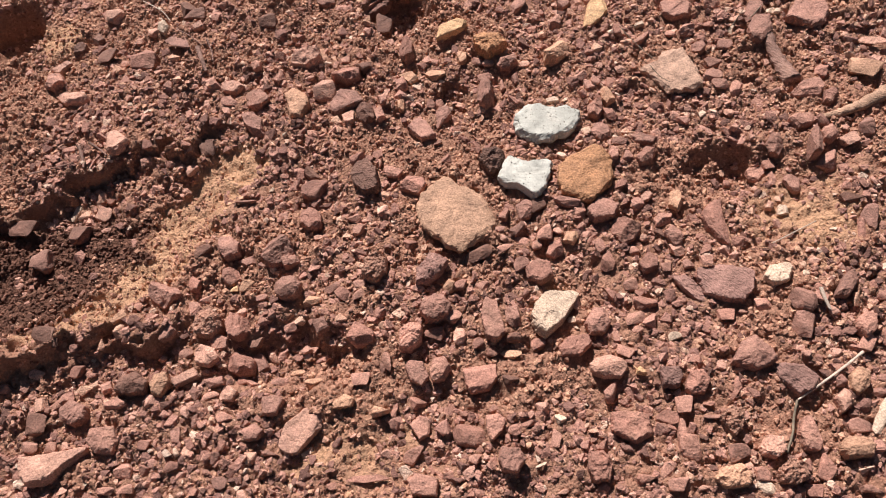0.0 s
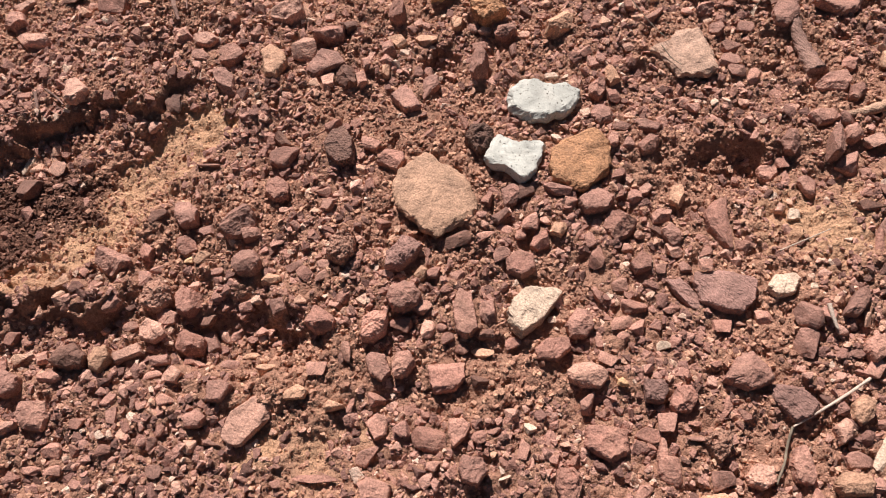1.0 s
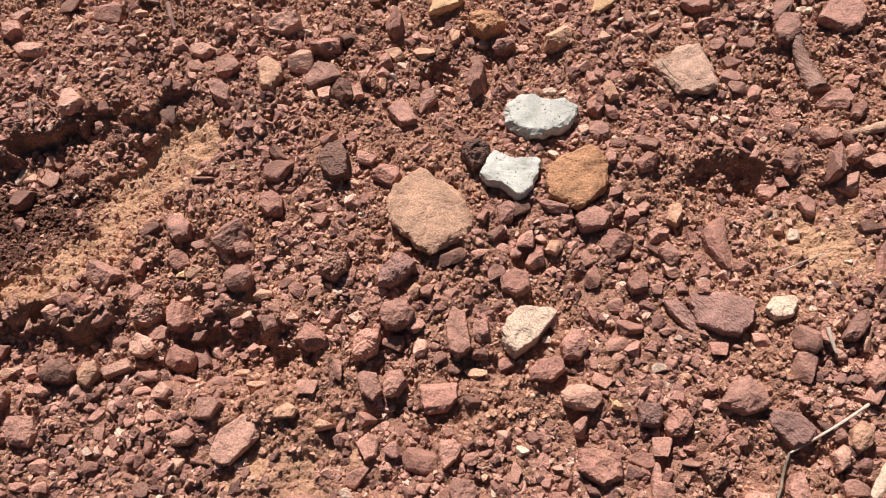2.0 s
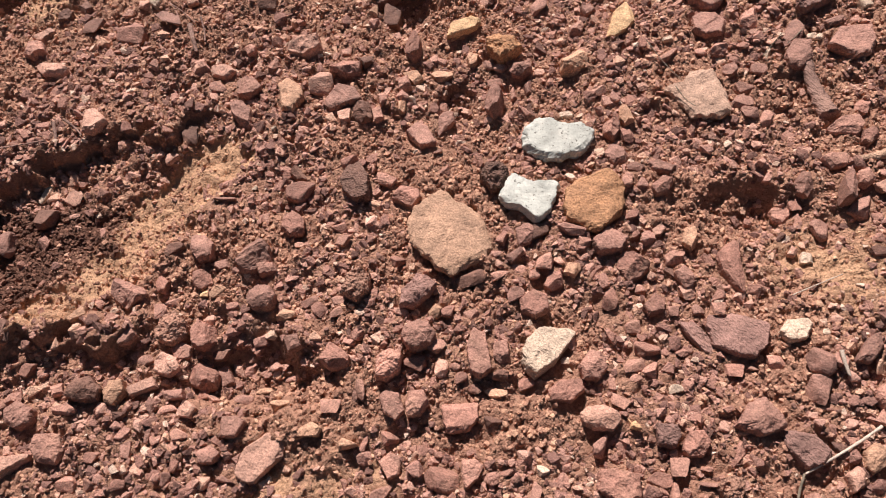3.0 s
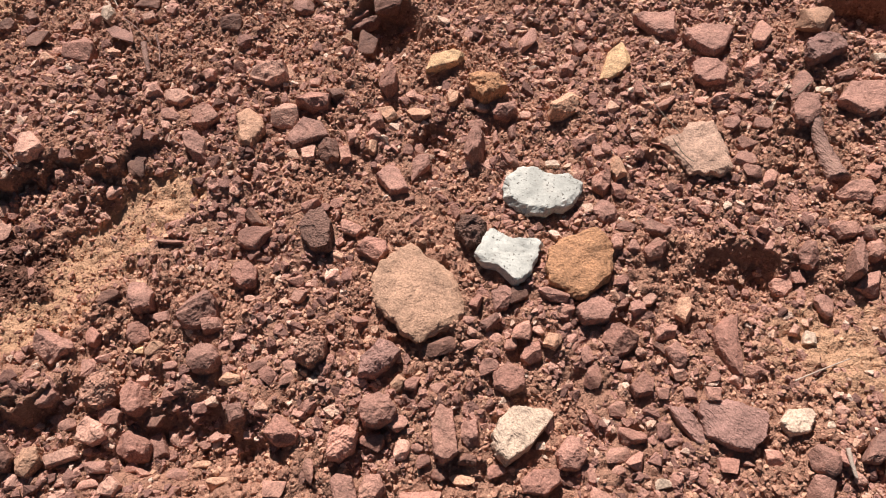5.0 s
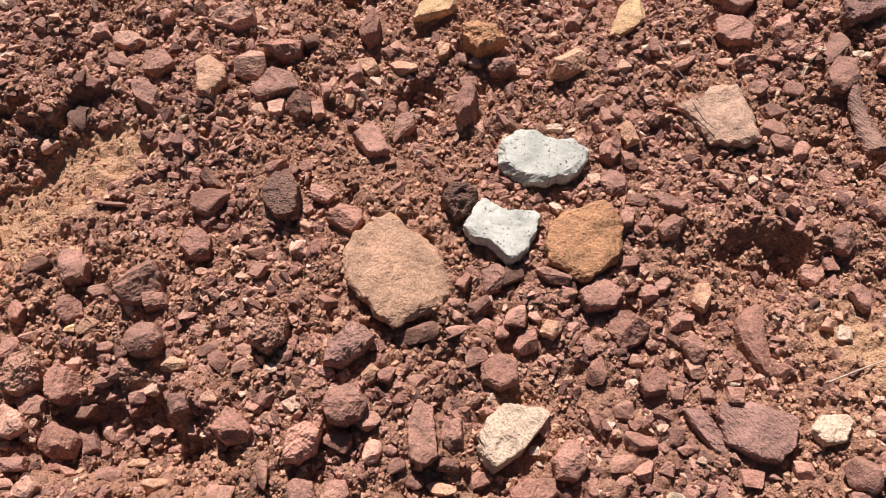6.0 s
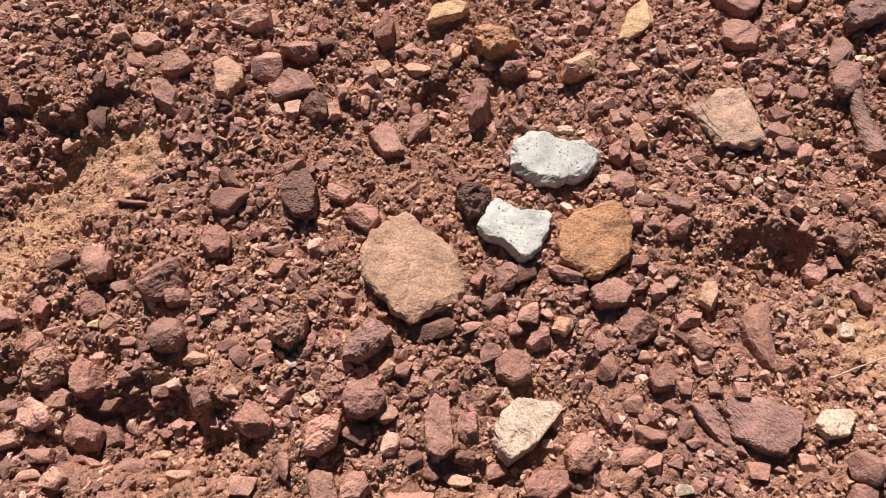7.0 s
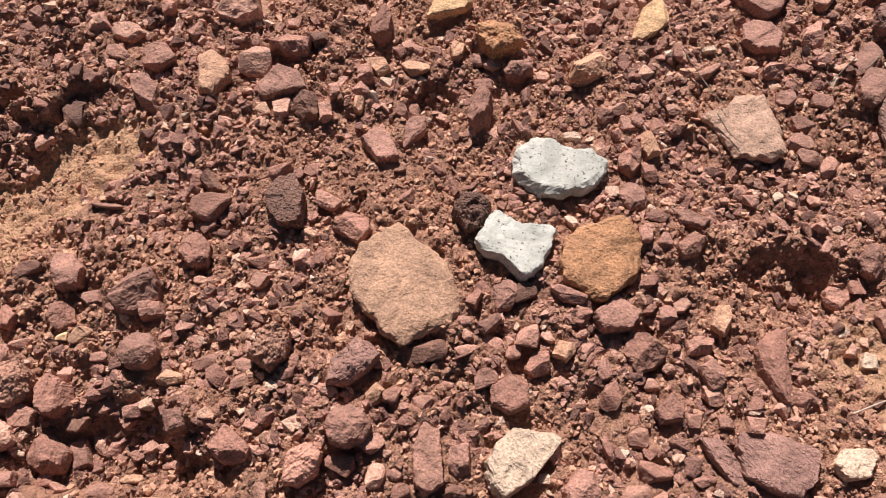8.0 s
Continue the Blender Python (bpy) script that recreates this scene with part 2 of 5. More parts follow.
def sandiness(x, y):
    """Where loose fresh sand lies: the trench's near slope and rim, the other hollow's slope, a lump at the far side."""
    u, half = strip_side(x, y)
    a = (1 - ramp01(np.abs(u), half * 0.7, half * 1.15)) * ramp01(y, 0.25, 0.275) * (1 - ramp01(y, 0.485, 0.52))
    b = np.exp(-(((x - 0.335) / 0.05) ** 2 + ((y - 0.362) / 0.045) ** 2))
    c = np.exp(-(((x + 0.56) / 0.035) ** 2 + ((y - 0.695) / 0.04) ** 2))
    e = 0.8 * np.exp(-(((x + 0.155) / 0.06) ** 2 + ((y - 0.140) / 0.035) ** 2))
    return np.clip(np.maximum.reduce([a, b, c, e]) + 0.9 * fractal(x, y, 44, 91, 3) * (a + b + c + e > 0.15), 0, 0.92) * ramp01(x, -0.74, -0.68)


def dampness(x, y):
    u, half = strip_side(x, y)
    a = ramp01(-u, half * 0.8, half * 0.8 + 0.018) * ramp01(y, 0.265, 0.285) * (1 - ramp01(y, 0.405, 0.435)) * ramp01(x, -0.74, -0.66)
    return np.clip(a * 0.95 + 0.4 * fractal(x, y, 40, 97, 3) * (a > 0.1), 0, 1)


def steepness(x, y):
    """1 on banks too steep for loose stones to rest on."""
    e = 0.004
    return ramp01(np.hypot(broad(x + e, y) - broad(x - e, y), broad(x, y + e) - broad(x, y - e)) / (2 * e), 0.7, 1.3)


def mesh_of(name, co, faces, mat, smooth=False):
    """A mesh from arrays of places and of triangles or quads."""
    me = bpy.data.meshes.new(name)
    n = faces.shape[1]
    me.vertices.add(len(co))
    me.vertices.foreach_set("co", np.ascontiguousarray(co, np.float32).ravel())
    me.loops.add(faces.size)
    me.loops.foreach_set("vertex_index", np.ascontiguousarray(faces, np.int32).ravel())
    me.polygons.add(len(faces))
    me.polygons.foreach_set("loop_start", np.arange(0, faces.size, n, dtype=np.int32))
    me.polygons.foreach_set("use_smooth", np.full(len(faces), smooth))
    me.update(calc_edges=True)
    me.materials.append(mat)
    return me


# ---- stones ----
def hull_arrays(rng, shape, points, cuts=0, rough=0.0):
    """An angular stone in a unit box: the hull of random points; cuts and rough break up its faces."""
    bm = bmesh.new()
    if shape == "pebble" and cuts:
        bmesh.ops.create_icosphere(bm, subdivisions=2 if cuts == 1 else 3, radius=1)
        for v in bm.verts:
            v.co = Vector([math.copysign(abs(c) ** 0.75, c) for c in v.co])
        for _ in range(9):
            w = Vector((rng.gauss(0, 1), rng.gauss(0, 1), rng.gauss(0, 0.8))).normalized()
            flat = rng.uniform(0.58, 0.86)
            for v in bm.verts:
                v.co -= w * max(0.0, v.co.dot(w) - flat)
        points = 0
    for _ in range(points):
        v = Vector((rng.gauss(0, 1), rng.gauss(0, 1), rng.gauss(0, 1))).normalized()
        if shape == "block":
            v = Vector([max(-0.62, min(0.62, c)) for c in v]) / 0.62
            v *= rng.uniform(0.86, 1.0)
        elif shape == "slab":
            f = Vector((v.x, v.y, 0)).normalized()
            v = Vector((f.x, f.y, rng.choice((-1, 1)) * rng.uniform(0.7, 0.95))) * rng.uniform(0.82, 1.0)
        elif shape == "shard":
            v = Vector((v.x, v.y * (1 - 0.45 * v.x), v.z * (1 - 0.3 * v.x)))
        bm.verts.new(v)
    out = bmesh.ops.convex_hull(bm, input=bm.verts) if points else {"geom_interior": [], "geom_unused": []}
    bmesh.ops.delete(bm, geom=list({g for g in out["geom_interior"] + out["geom_unused"] if isinstance(g, bmesh.types.BMVert)}), context="VERTS")
    if cuts:
        if points:
            bmesh.ops.bevel(bm, geom=list(bm.edges), offset=rng.uniform(0.05, 0.12), segments=1, affect="EDGES", profile=0.6)
            bmesh.ops.triangulate(bm, faces=bm.faces)
        for _ in range(cuts - 1 if points else 0):
            long = [e for e in bm.edges if e.calc_length() > 0.28]
            bmesh.ops.subdivide_edges(bm, edges=long, cuts=1)
            bmesh.ops.triangulate(bm, faces=bm.faces)
        shift = Vector([rng.uniform(-9, 9) for _ in range(3)])
        for v in bm.verts:
            v.co += v.co.normalized() * rough * (noise.noise(v.co * 1.3 + shift) + 0.6 * noise.noise(v.co * 3.1 + shift) + 0.3 * noise.noise(v.co * 7 + shift))
    bmesh.ops.triangulate(bm, faces=bm.faces)
    bm.verts.index_update()
    co = np.array([v.co for v in bm.verts])
    co = (co - (co.max(0) + co.min(0)) / 2) / ((co.max(0) - co.min(0)) / 2)
    faces = np.array([[v.index for v in f.verts] for f in bm.faces])
    bm.free()
    return co, faces


pick = random.Random(5)
SHAPES = {s: [hull_arrays(pick, s, p, 3, 0.07) for _ in range(9)] for s, p in (("block", 16), ("pebble", 22), ("slab", 15), ("shard", 13))}
STONE_MESHES = {}
ROCK_WORDS = {"red": "red-brown", "pink": "salmon-pink", "mauve": "mauve-brown", "dark": "dark brown", "tan": "tan", "ochre": "ochre-yellow", "cream": "cream", "pale": "pale pink"}
SHAPE_WORDS = {"block": "angular sandstone fragment half sunk in soil", "pebble": "rounded worn pebble resting among the gravel",
               "slab": "flat stone flake lying on the gravel", "shard": "pointed stone shard lying on the gravel"}
TAKEN = []


def rock(shape, colour, x, y, length, width, turn, thick=0.6, lift=0.0):
    """One loose stone: plan size in metres, turn of its long side in degrees, thick as a share of its width, lift in metres where it lies on another."""
    k = pick.randrange(9)
    key = (shape, k, colour)
    if key not in STONE_MESHES:
        co, faces = SHAPES[shape][k]
        STONE_MESHES[key] = mesh_of("stone", co, faces, ROCK[colour])
    name = {"block": "stone", "pebble": "pebble", "slab": "stone_flake", "shard": "stone_shard"}[shape]
    ob = new(name, STONE_MESHES[key])
    high = thick * width / 2
    hs = height(x + np.array((0, 0.3, -0.3, 0, 0)) * length, y + np.array((0, 0, 0, 0.3, -0.3)) * width)
    z = float(0.6 * np.mean(hs) + 0.4 * np.max(hs))
    ob.matrix_world = pose(x, y, z + 0.30 * high + lift, pick.uniform(-12, 12), pick.uniform(-12, 12), turn) @ Matrix.Diagonal((length / 2, width / 2, high, 1))
    TAKEN.append((x, y, length / 2, width / 2, radians(turn), z + 0.2 * high))
    return tagged(ob, ROCK_WORDS[colour] + " " + SHAPE_WORDS[shape], "stone", "loose stones on the ground")


def big_rock(name, label, mat, x, y, corners, thick, sink=0.35, tip=(0, 0), rugged=1.0, dome=0.15, edge=0.10, seed=0, segs=84, bite=0.35, ridge=0.0):
    """A stone of its own outline (corners about its middle, in cm), with a broken top, worn edge and rough sides."""
    pts = [Vector((a / 100, b / 100)) for a, b in corners]
    n, rng = len(pts), random.Random(seed + 40)

    def reach(t):
        w = Vector((math.cos(t), math.sin(t)))
        best = 0.0
        for i in range(n):
            p, q = pts[i], pts[(i + 1) % n]
            e = q - p
            den = w.x * e.y - w.y * e.x
            if abs(den) > 1e-9:
                f, g = (p.x * e.y - p.y * e.x) / den, (p.x * w.y - p.y * w.x) / den
                if f > 0 and -1e-6 <= g <= 1 + 1e-6:
                    best = max(best, f)
        return best

    radius = np.array([reach(2 * math.pi * k / segs) for k in range(segs)])
    radius = (radius * 6 + np.roll(radius, 1) + np.roll(radius, -1)) / 8
    size = radius.mean()
    rings = [(s * 0.05, 1.0) for s in range(1, 18)] + [(1 - edge * 0.75, 0.985), (1 - edge * 0.3, 0.92), (1.0, 0.74), (1.01, 0.5), (1.0, 0.25), (0.95, 0.0), (0.8, -0.12)]
    shift = Vector((seed * 3.7, seed * 1.9, seed * 5.3))
    co = [Vector((0, 0, thick * (1 + dome)))]
    for s, u in rings:
        for k in range(segs):
            t = 2 * math.pi * k / segs
            r = radius[k] * s
            top = u * (1 + dome * max(0.0, 1 - s * s))
            co.append(Vector((r * math.cos(t), r * math.sin(t), thick * top)))
    if ridge:  # two broken faces that meet in a crest along the longer side
        far = max(((p, q) for p in pts for q in pts), key=lambda e: (e[0] - e[1]).length)
        along = (far[1] - far[0]).normalized()
        crest = size * rng.uniform(-0.25, 0.25)
        for v in co:
            v.z = min(v.z, thick - ridge * abs(v.x * along.y - v.y * along.x - crest))
    for i in range(n):  # broken facets along the outline's sides
        p, q = pts[i], pts[(i + 1) % n]
        side = Vector((q.y - p.y, p.x - q.x)).normalized()
        lean = radians(rng.uniform(28, 68))
        w = Vector((side.x * math.cos(lean), side.y * math.cos(lean), math.sin(lean)))
        off = max(w.x * c.x + w.y * c.y for c in pts) + w.z * thick - bite * rng.random() ** 1.5 * min(thick, 0.5 * size)
        for v in co:
            v -= w * max(0.0, v.dot(w) - off)
    for v in co:
        q = v * (1.0 / max(size, 0.01))
        f = noise.noise(q * 1.6 + shift) * 0.5 + noise.noise(q * 4.2 + shift) * 0.28 + noise.noise(q * 9 + shift) * 0.16
        step = 0.16 * max(0.0, min(1.0, 6 * (noise.noise(q * 1.1 - shift) - 0.12)))
        out = Vector((v.x, v.y, 0))
        v.z += thick * rugged * (0.30 * f - step)
        v += out * max(rugged, 0.75) * 0.10 * (noise.noise(q * 4 + shift * 2) + 0.6 * noise.noise(q * 11 + shift) + 0.3 * noise.noise(q * 23 + shift))
    last = 1 + (len(rings) - 1) * segs
    tris = [(0, 1 + k, 1 + (k + 1) % segs) for k in range(segs)]
    for j in range(len(rings) - 1):
        for k in range(segs):
            a, b = 1 + j * segs + k, 1 + j * segs + (k + 1) % segs
            tris += [(a, a + segs, b), (b, a + segs, b + segs)]
    co.append(Vector((0, 0, -0.15 * thick)))
    tris += [(last + (k + 1) % segs, last + k, len(co) - 1) for k in range(segs)]
    ob = new(name, mesh_of(name, np.array(co), np.array(tris), mat, False))
    hs = height(np.array([x + p.x * 0.7 for p in pts]), np.array([y + p.y * 0.7 for p in pts]))
    z = float(0.7 * np.mean(hs) + 0.3 * np.max(hs))
    ob.matrix_world = pose(x, y, z - sink * thick, tip[0], tip[1], 0)
    TAKEN.append((x, y, 0.97 * size, 0.97 * size, 0, z + (0.3 - sink) * thick))
    return tagged(ob, label, "stone", "loose stones on the ground")


CHIP_KINDS = {  # name, words, thickness as a share of its mean radius, least sink, ruggedness, doming, bite of the facets
    "flake": ("stone_flake", "flat stone flake pressed into red soil", 0.75, 0.30, 0.35, 0.0, 0.7),
    "block": ("stone", "angular sandstone fragment half sunk in soil", 1.15, 0.30, 0.35, 0.05, 1.1),
    "wedge": ("stone_shard", "wedge-shaped stone with one sunlit broken face", 1.45, 0.25, 0.35, 0.05, 0.6),
    "round": ("pebble", "rounded worn stone resting among the gravel", 1.20, 0.30, 0.30, 0.30, 0.5)}


def chip(kind, colour, x, y, corners):
    """A smaller stone of its own outline (corners in cm about its middle)."""
    name, words, share, sink, rugged, dome, bite = CHIP_KINDS[kind]
    size = sum(math.hypot(a, b) for a, b in corners) / len(corners) / 100
    tilt = 15 if kind == "wedge" else 8
    seed = 100 + pick.randrange(800)
    return big_rock(name, ROCK_WORDS[colour] + " " + words, ROCK[colour], x, y, corners, size * share, sink,
                    (pick.uniform(-tilt, 2), pick.uniform(-tilt, tilt)), rugged, dome, 0.10, seed, 52, bite, 0.75 if kind == "wedge" else 0.0)


# ---- the stones one can tell apart ----
big_rock("concrete_chunk", "white pitted concrete fragment lying loose on red gravel", WHITE, 0.069, 0.499,
         [(-3.7, -0.8), (-3.1, -1.9), (-1.7, -2.6), (0.2, -2.7), (1.2, -2.1), (2.1, -2.1), (2.9, -1.4), (3.8, 0.2), (3.8, 1.1), (2.9, 2.0), (1.1, 1.6), (-0.2, 1.9), (-1.1, 2.7), (-2.4, 2.4), (-3.3, 1.6), (-3.8, 0.7)],
         0.0150, 0.15, (-4, 0), 0.25, 0.03, 0.06, 1)
big_rock("concrete_chunk", "smaller white pitted concrete chip with pointed corners on gravel", WHITE, 0.039, 0.424,
         [(-2.5, -0.9), (-1.1, -1.2), (-0.2, -1.9), (0.9, -2.8), (2.1, -1.5), (2.6, -0.0), (3.1, 1.6), (2.6, 2.0), (0.3, 1.8), (-1.9, 2.8), (-2.3, 2.1), (-3.1, -0.1)],
         0.0150, 0.15, (-4, 3), 0.2, 0.0, 0.06, 2)
big_rock("flat_sandstone", "broad flat granular tan sandstone slab sunk in soil", GRANULAR, -0.040, 0.385,
         [(-2.0, -3.0), (-0.8, -4.2), (0.4, -4.8), (2.0, -3.9), (3.9, -2.9), (4.2, -1.4), (3.9, -0.1), (3.1, 1.8), (0.5, 3.4), (-1.0, 4.8), (-2.2, 4.2), (-3.8, 2.3), (-4.2, 0.7), (-3.7, -1.5)],
         0.0125, 0.3, (-3, -1), 0.8, 0.04, 0.06, 3)
big_rock("flat_sandstone", "rounded rusty orange granular sandstone beside white concrete chip", RUSTY, 0.104, 0.423,
         [(-2.5, -2.2), (-0.9, -3.1), (0.2, -3.6), (1.6, -2.3), (2.8, -1.1), (3.1, 0.6), (2.9, 2.5), (1.6, 3.7), (-0.2, 3.3), (-1.6, 2.6), (-2.8, 1.2), (-3.1, -1.1)],
         0.0150, 0.3, (-3, 0), 0.6, 0.1, 0.06, 4)
big_rock("limestone_fragment", "cream layered limestone fragment with a bright broken face", LAYERED, 0.059, 0.264,
         [(-2.3, -1.6), (-1.4, -2.5), (0.5, -0.9), (1.8, 1.0), (2.7, 2.4), (0.8, 2.5), (-1.0, 2.5), (-2.1, 1.3), (-2.7, -0.1)],
         0.0190, 0.2, (-10, 6), 0.35, 0.0, 0.06, 5)
big_rock("flat_stone", "pale pinkish-tan flat stone slab with a chipped middle", SLAB, 0.217, 0.561,
         [(-2.4, -0.7), (-1.6, -1.7), (-0.8, -3.1), (2.4, -3.2), (3.5, -2.6), (2.8, 0.8), (2.1, 3.2), (-0.4, 2.8), (-1.4, 1.2), (-3.5, 0.4)],
         0.0105, 0.25, (-3, 0), 0.8, 0.0, 0.06, 6)
big_rock("flat_siltstone", "large purple-brown layered siltstone slab lying flat", PURPLE, 0.232, 0.288,
         [(-2.4, -1.1), (-0.7, -1.9), (1.2, -2.1), (2.5, -0.7), (2.9, 1.2), (-0.3, 2.2), (-2.4, 1.9), (-2.9, 1.1)],
         0.0125, 0.15, (-4, 4), 0.5, 0.03, 0.06, 7)
big_rock("flat_siltstone", "thin purple-brown siltstone layer beneath a larger slab", PURPLE, 0.199, 0.285,
         [(-1.2, 0.3), (0.2, -1.3), (2.3, -1.9), (1.0, -0.2), (-0.4, 1.6), (-1.9, 1.6)],
         0.0079, 0.4, (-2, 2), 0.6, 0.0, 0.1, 8)
big_rock("limestone_fragment", "round pale cream flat stone on gravel", ROCK["cream"], 0.284, 0.294,
         [(-0.8, -1.2), (0.8, -0.8), (1.5, 0.5), (1.1, 1.2), (-0.7, 1.0), (-1.5, -0.1)],
         0.0106, 0.2, (-6, 0), 0.4, 0.05, 0.06, 9)
big_rock("sandstone_fragment", "bright ochre-yellow angular sandstone fragment", ROCK["ochre"], 0.142, 0.664,
         [(-0.7, -2.4), (0.8, -1.3), (1.6, -0.1), (1.4, 1.2), (0.7, 2.4), (-0.8, 1.0), (-1.7, -2.4)],
         0.0125, 0.25, (3, -4), 0.25, 0.1, 0.06, 10)
big_rock("sandstone_fragment", "orange-tan wedge of sandstone with a sunlit face", ROCK["ochre"], -0.037, 0.653,
         [(-1.1, -1.1), (1.5, -0.1), (2.0, 1.0), (0.8, 1.5), (-1.5, 0.6), (-2.0, -1.4)],
         0.0125, 0.25, (4, 0), 0.2, 0.05, 0.06, 11)
big_rock("siltstone_fragment", "mauve flat diamond-shaped siltstone flake", ROCK["mauve"], -0.077, 0.505,
         [(0.0, -1.8), (1.7, -1.2), (0.5, 1.1), (-0.6, 1.7), (-1.7, 0.2)],
         0.0099, 0.2, (-10, 5), 0.4, 0.0, 0.1, 12)
big_rock("sandstone_block", "squared red sandstone block with a clear front face", ROCK["red"], 0.045, 0.312,
         [(-1.2, -0.8), (0.1, -1.3), (1.4, -0.6), (1.3, 0.9), (-0.1, 1.4), (-1.4, 0.4)],
         0.0145, 0.2, (-4, 0), 0.3, 0.0, 0.1, 13)
big_rock("sandstone_fragment", "ochre-tan broken sandstone lump with worn corners", ROCK["tan"], -0.228, 0.552,
         [(-1.0, -0.3), (-0.6, -2.1), (0.7, -2.4), (1.7, -0.2), (1.2, 1.2), (-0.4, 2.4), (-1.6, 1.5)],
         0.0145, 0.25, (-6, 0), 0.5, 0.1, 0.1, 14)
big_rock("sandstone_fragment", "pale tan angular sandstone fragment standing in soil", ROCK["pale"], -0.449, 0.514,
         [(-0.6, -1.6), (0.5, -1.7), (1.8, 0.0), (-0.2, 1.9), (-1.4, 1.4)],
         0.0132, 0.25, (-16, 0), 0.3, 0.0, 0.1, 15)
big_rock("sandstone_block", "mauve-pink angular sandstone block beside rusty stone", ROCK["mauve"], 0.119, 0.380,
         [(-1.1, -1.3), (1.1, -0.9), (1.8, 0.5), (-0.0, 1.7), (-1.8, -0.1)],
         0.0152, 0.2, (-6, 0), 0.35, 0.0, 0.1, 16)
big_rock("sandstone_block", "long upright salmon sandstone block with squared sides", ROCK["pink"], -0.006, 0.262,
         [(-0.8, -1.8), (0.1, -2.4), (1.2, -1.5), (0.5, 2.0), (-0.7, 2.4), (-1.2, 0.5)],
         0.0150, 0.25, (-4, 3), 0.3, 0.0, 0.06, 17)
big_rock("sandstone_block", "salmon sandstone block with flat worn top", ROCK["red"], -0.022, 0.203,
         [(-1.3, -0.8), (-0.9, -1.5), (0.9, -1.2), (1.7, -0.1), (1.7, 1.4), (-1.7, 1.0)],
         0.0130, 0.25, (-4, 2), 0.3, 0.02, 0.06, 18)
big_rock("sandstone_fragment", "salmon triangular sandstone fragment lying flat", ROCK["pink"], -0.009, 0.155,
         [(-0.8, -0.5), (-0.4, -1.5), (0.6, -0.6), (1.1, 0.5), (0.4, 1.1), (-0.9, 1.0)],
         0.0106, 0.25, (-5, 3), 0.35, 0.05, 0.1, 19)
big_rock("sandstone_fragment", "salmon five-sided sandstone flake on soil", ROCK["pink"], -0.081, 0.159,
         [(-0.2, -1.3), (0.8, -0.8), (0.9, 0.7), (-0.3, 1.1), (-1.2, 0.2)],
         0.0099, 0.25, (-5, 3), 0.35, 0.05, 0.1, 20)
big_rock("flat_sandstone", "large pale pink angular sandstone slab at the gravel's edge", ROCK["pale"], -0.457, 0.132,
         [(-2.2, -0.9), (-1.2, -1.9), (0.8, -1.4), (2.5, 0.4), (4.2, 1.9), (-1.2, 1.1), (-2.9, 0.8)],
         0.0172, 0.1, (-14, 6), 0.35, 0.05, 0.1, 21)
big_rock("flat_sandstone", "pale salmon flat weathered slab level with the soil", ROCK["pale"], -0.200, 0.161,
         [(-1.3, -2.4), (-0.1, -2.3), (2.0, 0.1), (2.3, 1.8), (0.6, 2.4), (-1.5, 1.0), (-2.2, -1.6)],
         0.0090, 0.35, (-2, -3), 0.7, 0.03, 0.06, 22)
big_rock("flat_siltstone", "mauve flat siltstone slab with a squared outline", ROCK["mauve"], 0.389, 0.631,
         [(-1.7, -1.1), (-0.2, -2.4), (1.6, -2.0), (2.5, -0.5), (2.6, 2.3), (-0.9, 1.9), (-2.6, -0.6)],
         0.0132, 0.2, (-5, 0), 0.4, 0.0, 0.06, 23)
big_rock("flat_siltstone", "mauve-brown flat siltstone slab with a sharp edge", ROCK["mauve"], 0.188, 0.723,
         [(-1.2, -0.6), (0.0, -1.8), (2.1, -1.9), (2.3, 1.8), (-0.8, 1.7), (-2.5, 0.8)],
         0.0125, 0.2, (-8, 0), 0.5, 0.0, 0.1, 24)
big_rock("flat_siltstone", "mauve-brown tilted siltstone slab with long straight edge", ROCK["mauve"], 0.242, 0.699,
         [(-2.0, -0.8), (0.1, -2.1), (1.4, -1.3), (2.8, 2.0), (-0.1, 2.1), (-2.8, 1.1)],
         0.0130, 0.2, (-6, 0), 0.45, 0.0, 0.06, 25)
big_rock("flat_siltstone", "mauve-brown flat siltstone lying against another slab", ROCK["mauve"], 0.241, 0.659,
         [(-1.8, -0.8), (-0.7, -1.7), (1.3, -1.4), (1.9, 0.3), (1.0, 1.5), (-0.9, 1.6), (-1.9, 0.8)],
         0.0110, 0.25, (-4, 0), 0.4, 0.0, 0.06, 26)
big_rock("flat_siltstone", "purple-brown cracked siltstone lump with bedding planes", PURPLE, 0.359, 0.689,
         [(-2.3, -1.2), (-1.7, -2.3), (0.1, -1.2), (2.2, 0.2), (2.0, 1.4), (0.6, 2.3), (-2.1, 0.7)],
         0.0150, 0.2, (-8, 3), 0.8, 0.0, 0.06, 27)
big_rock("flat_siltstone", "mauve-pink squared siltstone lump", ROCK["mauve"], 0.331, 0.613,
         [(-1.3, -1.7), (-0.1, -1.9), (1.4, -0.4), (1.5, 1.8), (-0.3, 2.0), (-1.5, -0.1)],
         0.0125, 0.25, (-4, 0), 0.4, 0.0, 0.06, 28)
big_rock("flat_siltstone", "mauve flat siltstone slab split across its top", PURPLE, 0.279, 0.187,
         [(-1.9, 0.1), (-0.3, -1.7), (1.4, -1.2), (2.0, -0.1), (0.7, 1.3), (-1.8, 1.6)],
         0.0112, 0.2, (-5, 3), 0.7, 0.0, 0.1, 29)
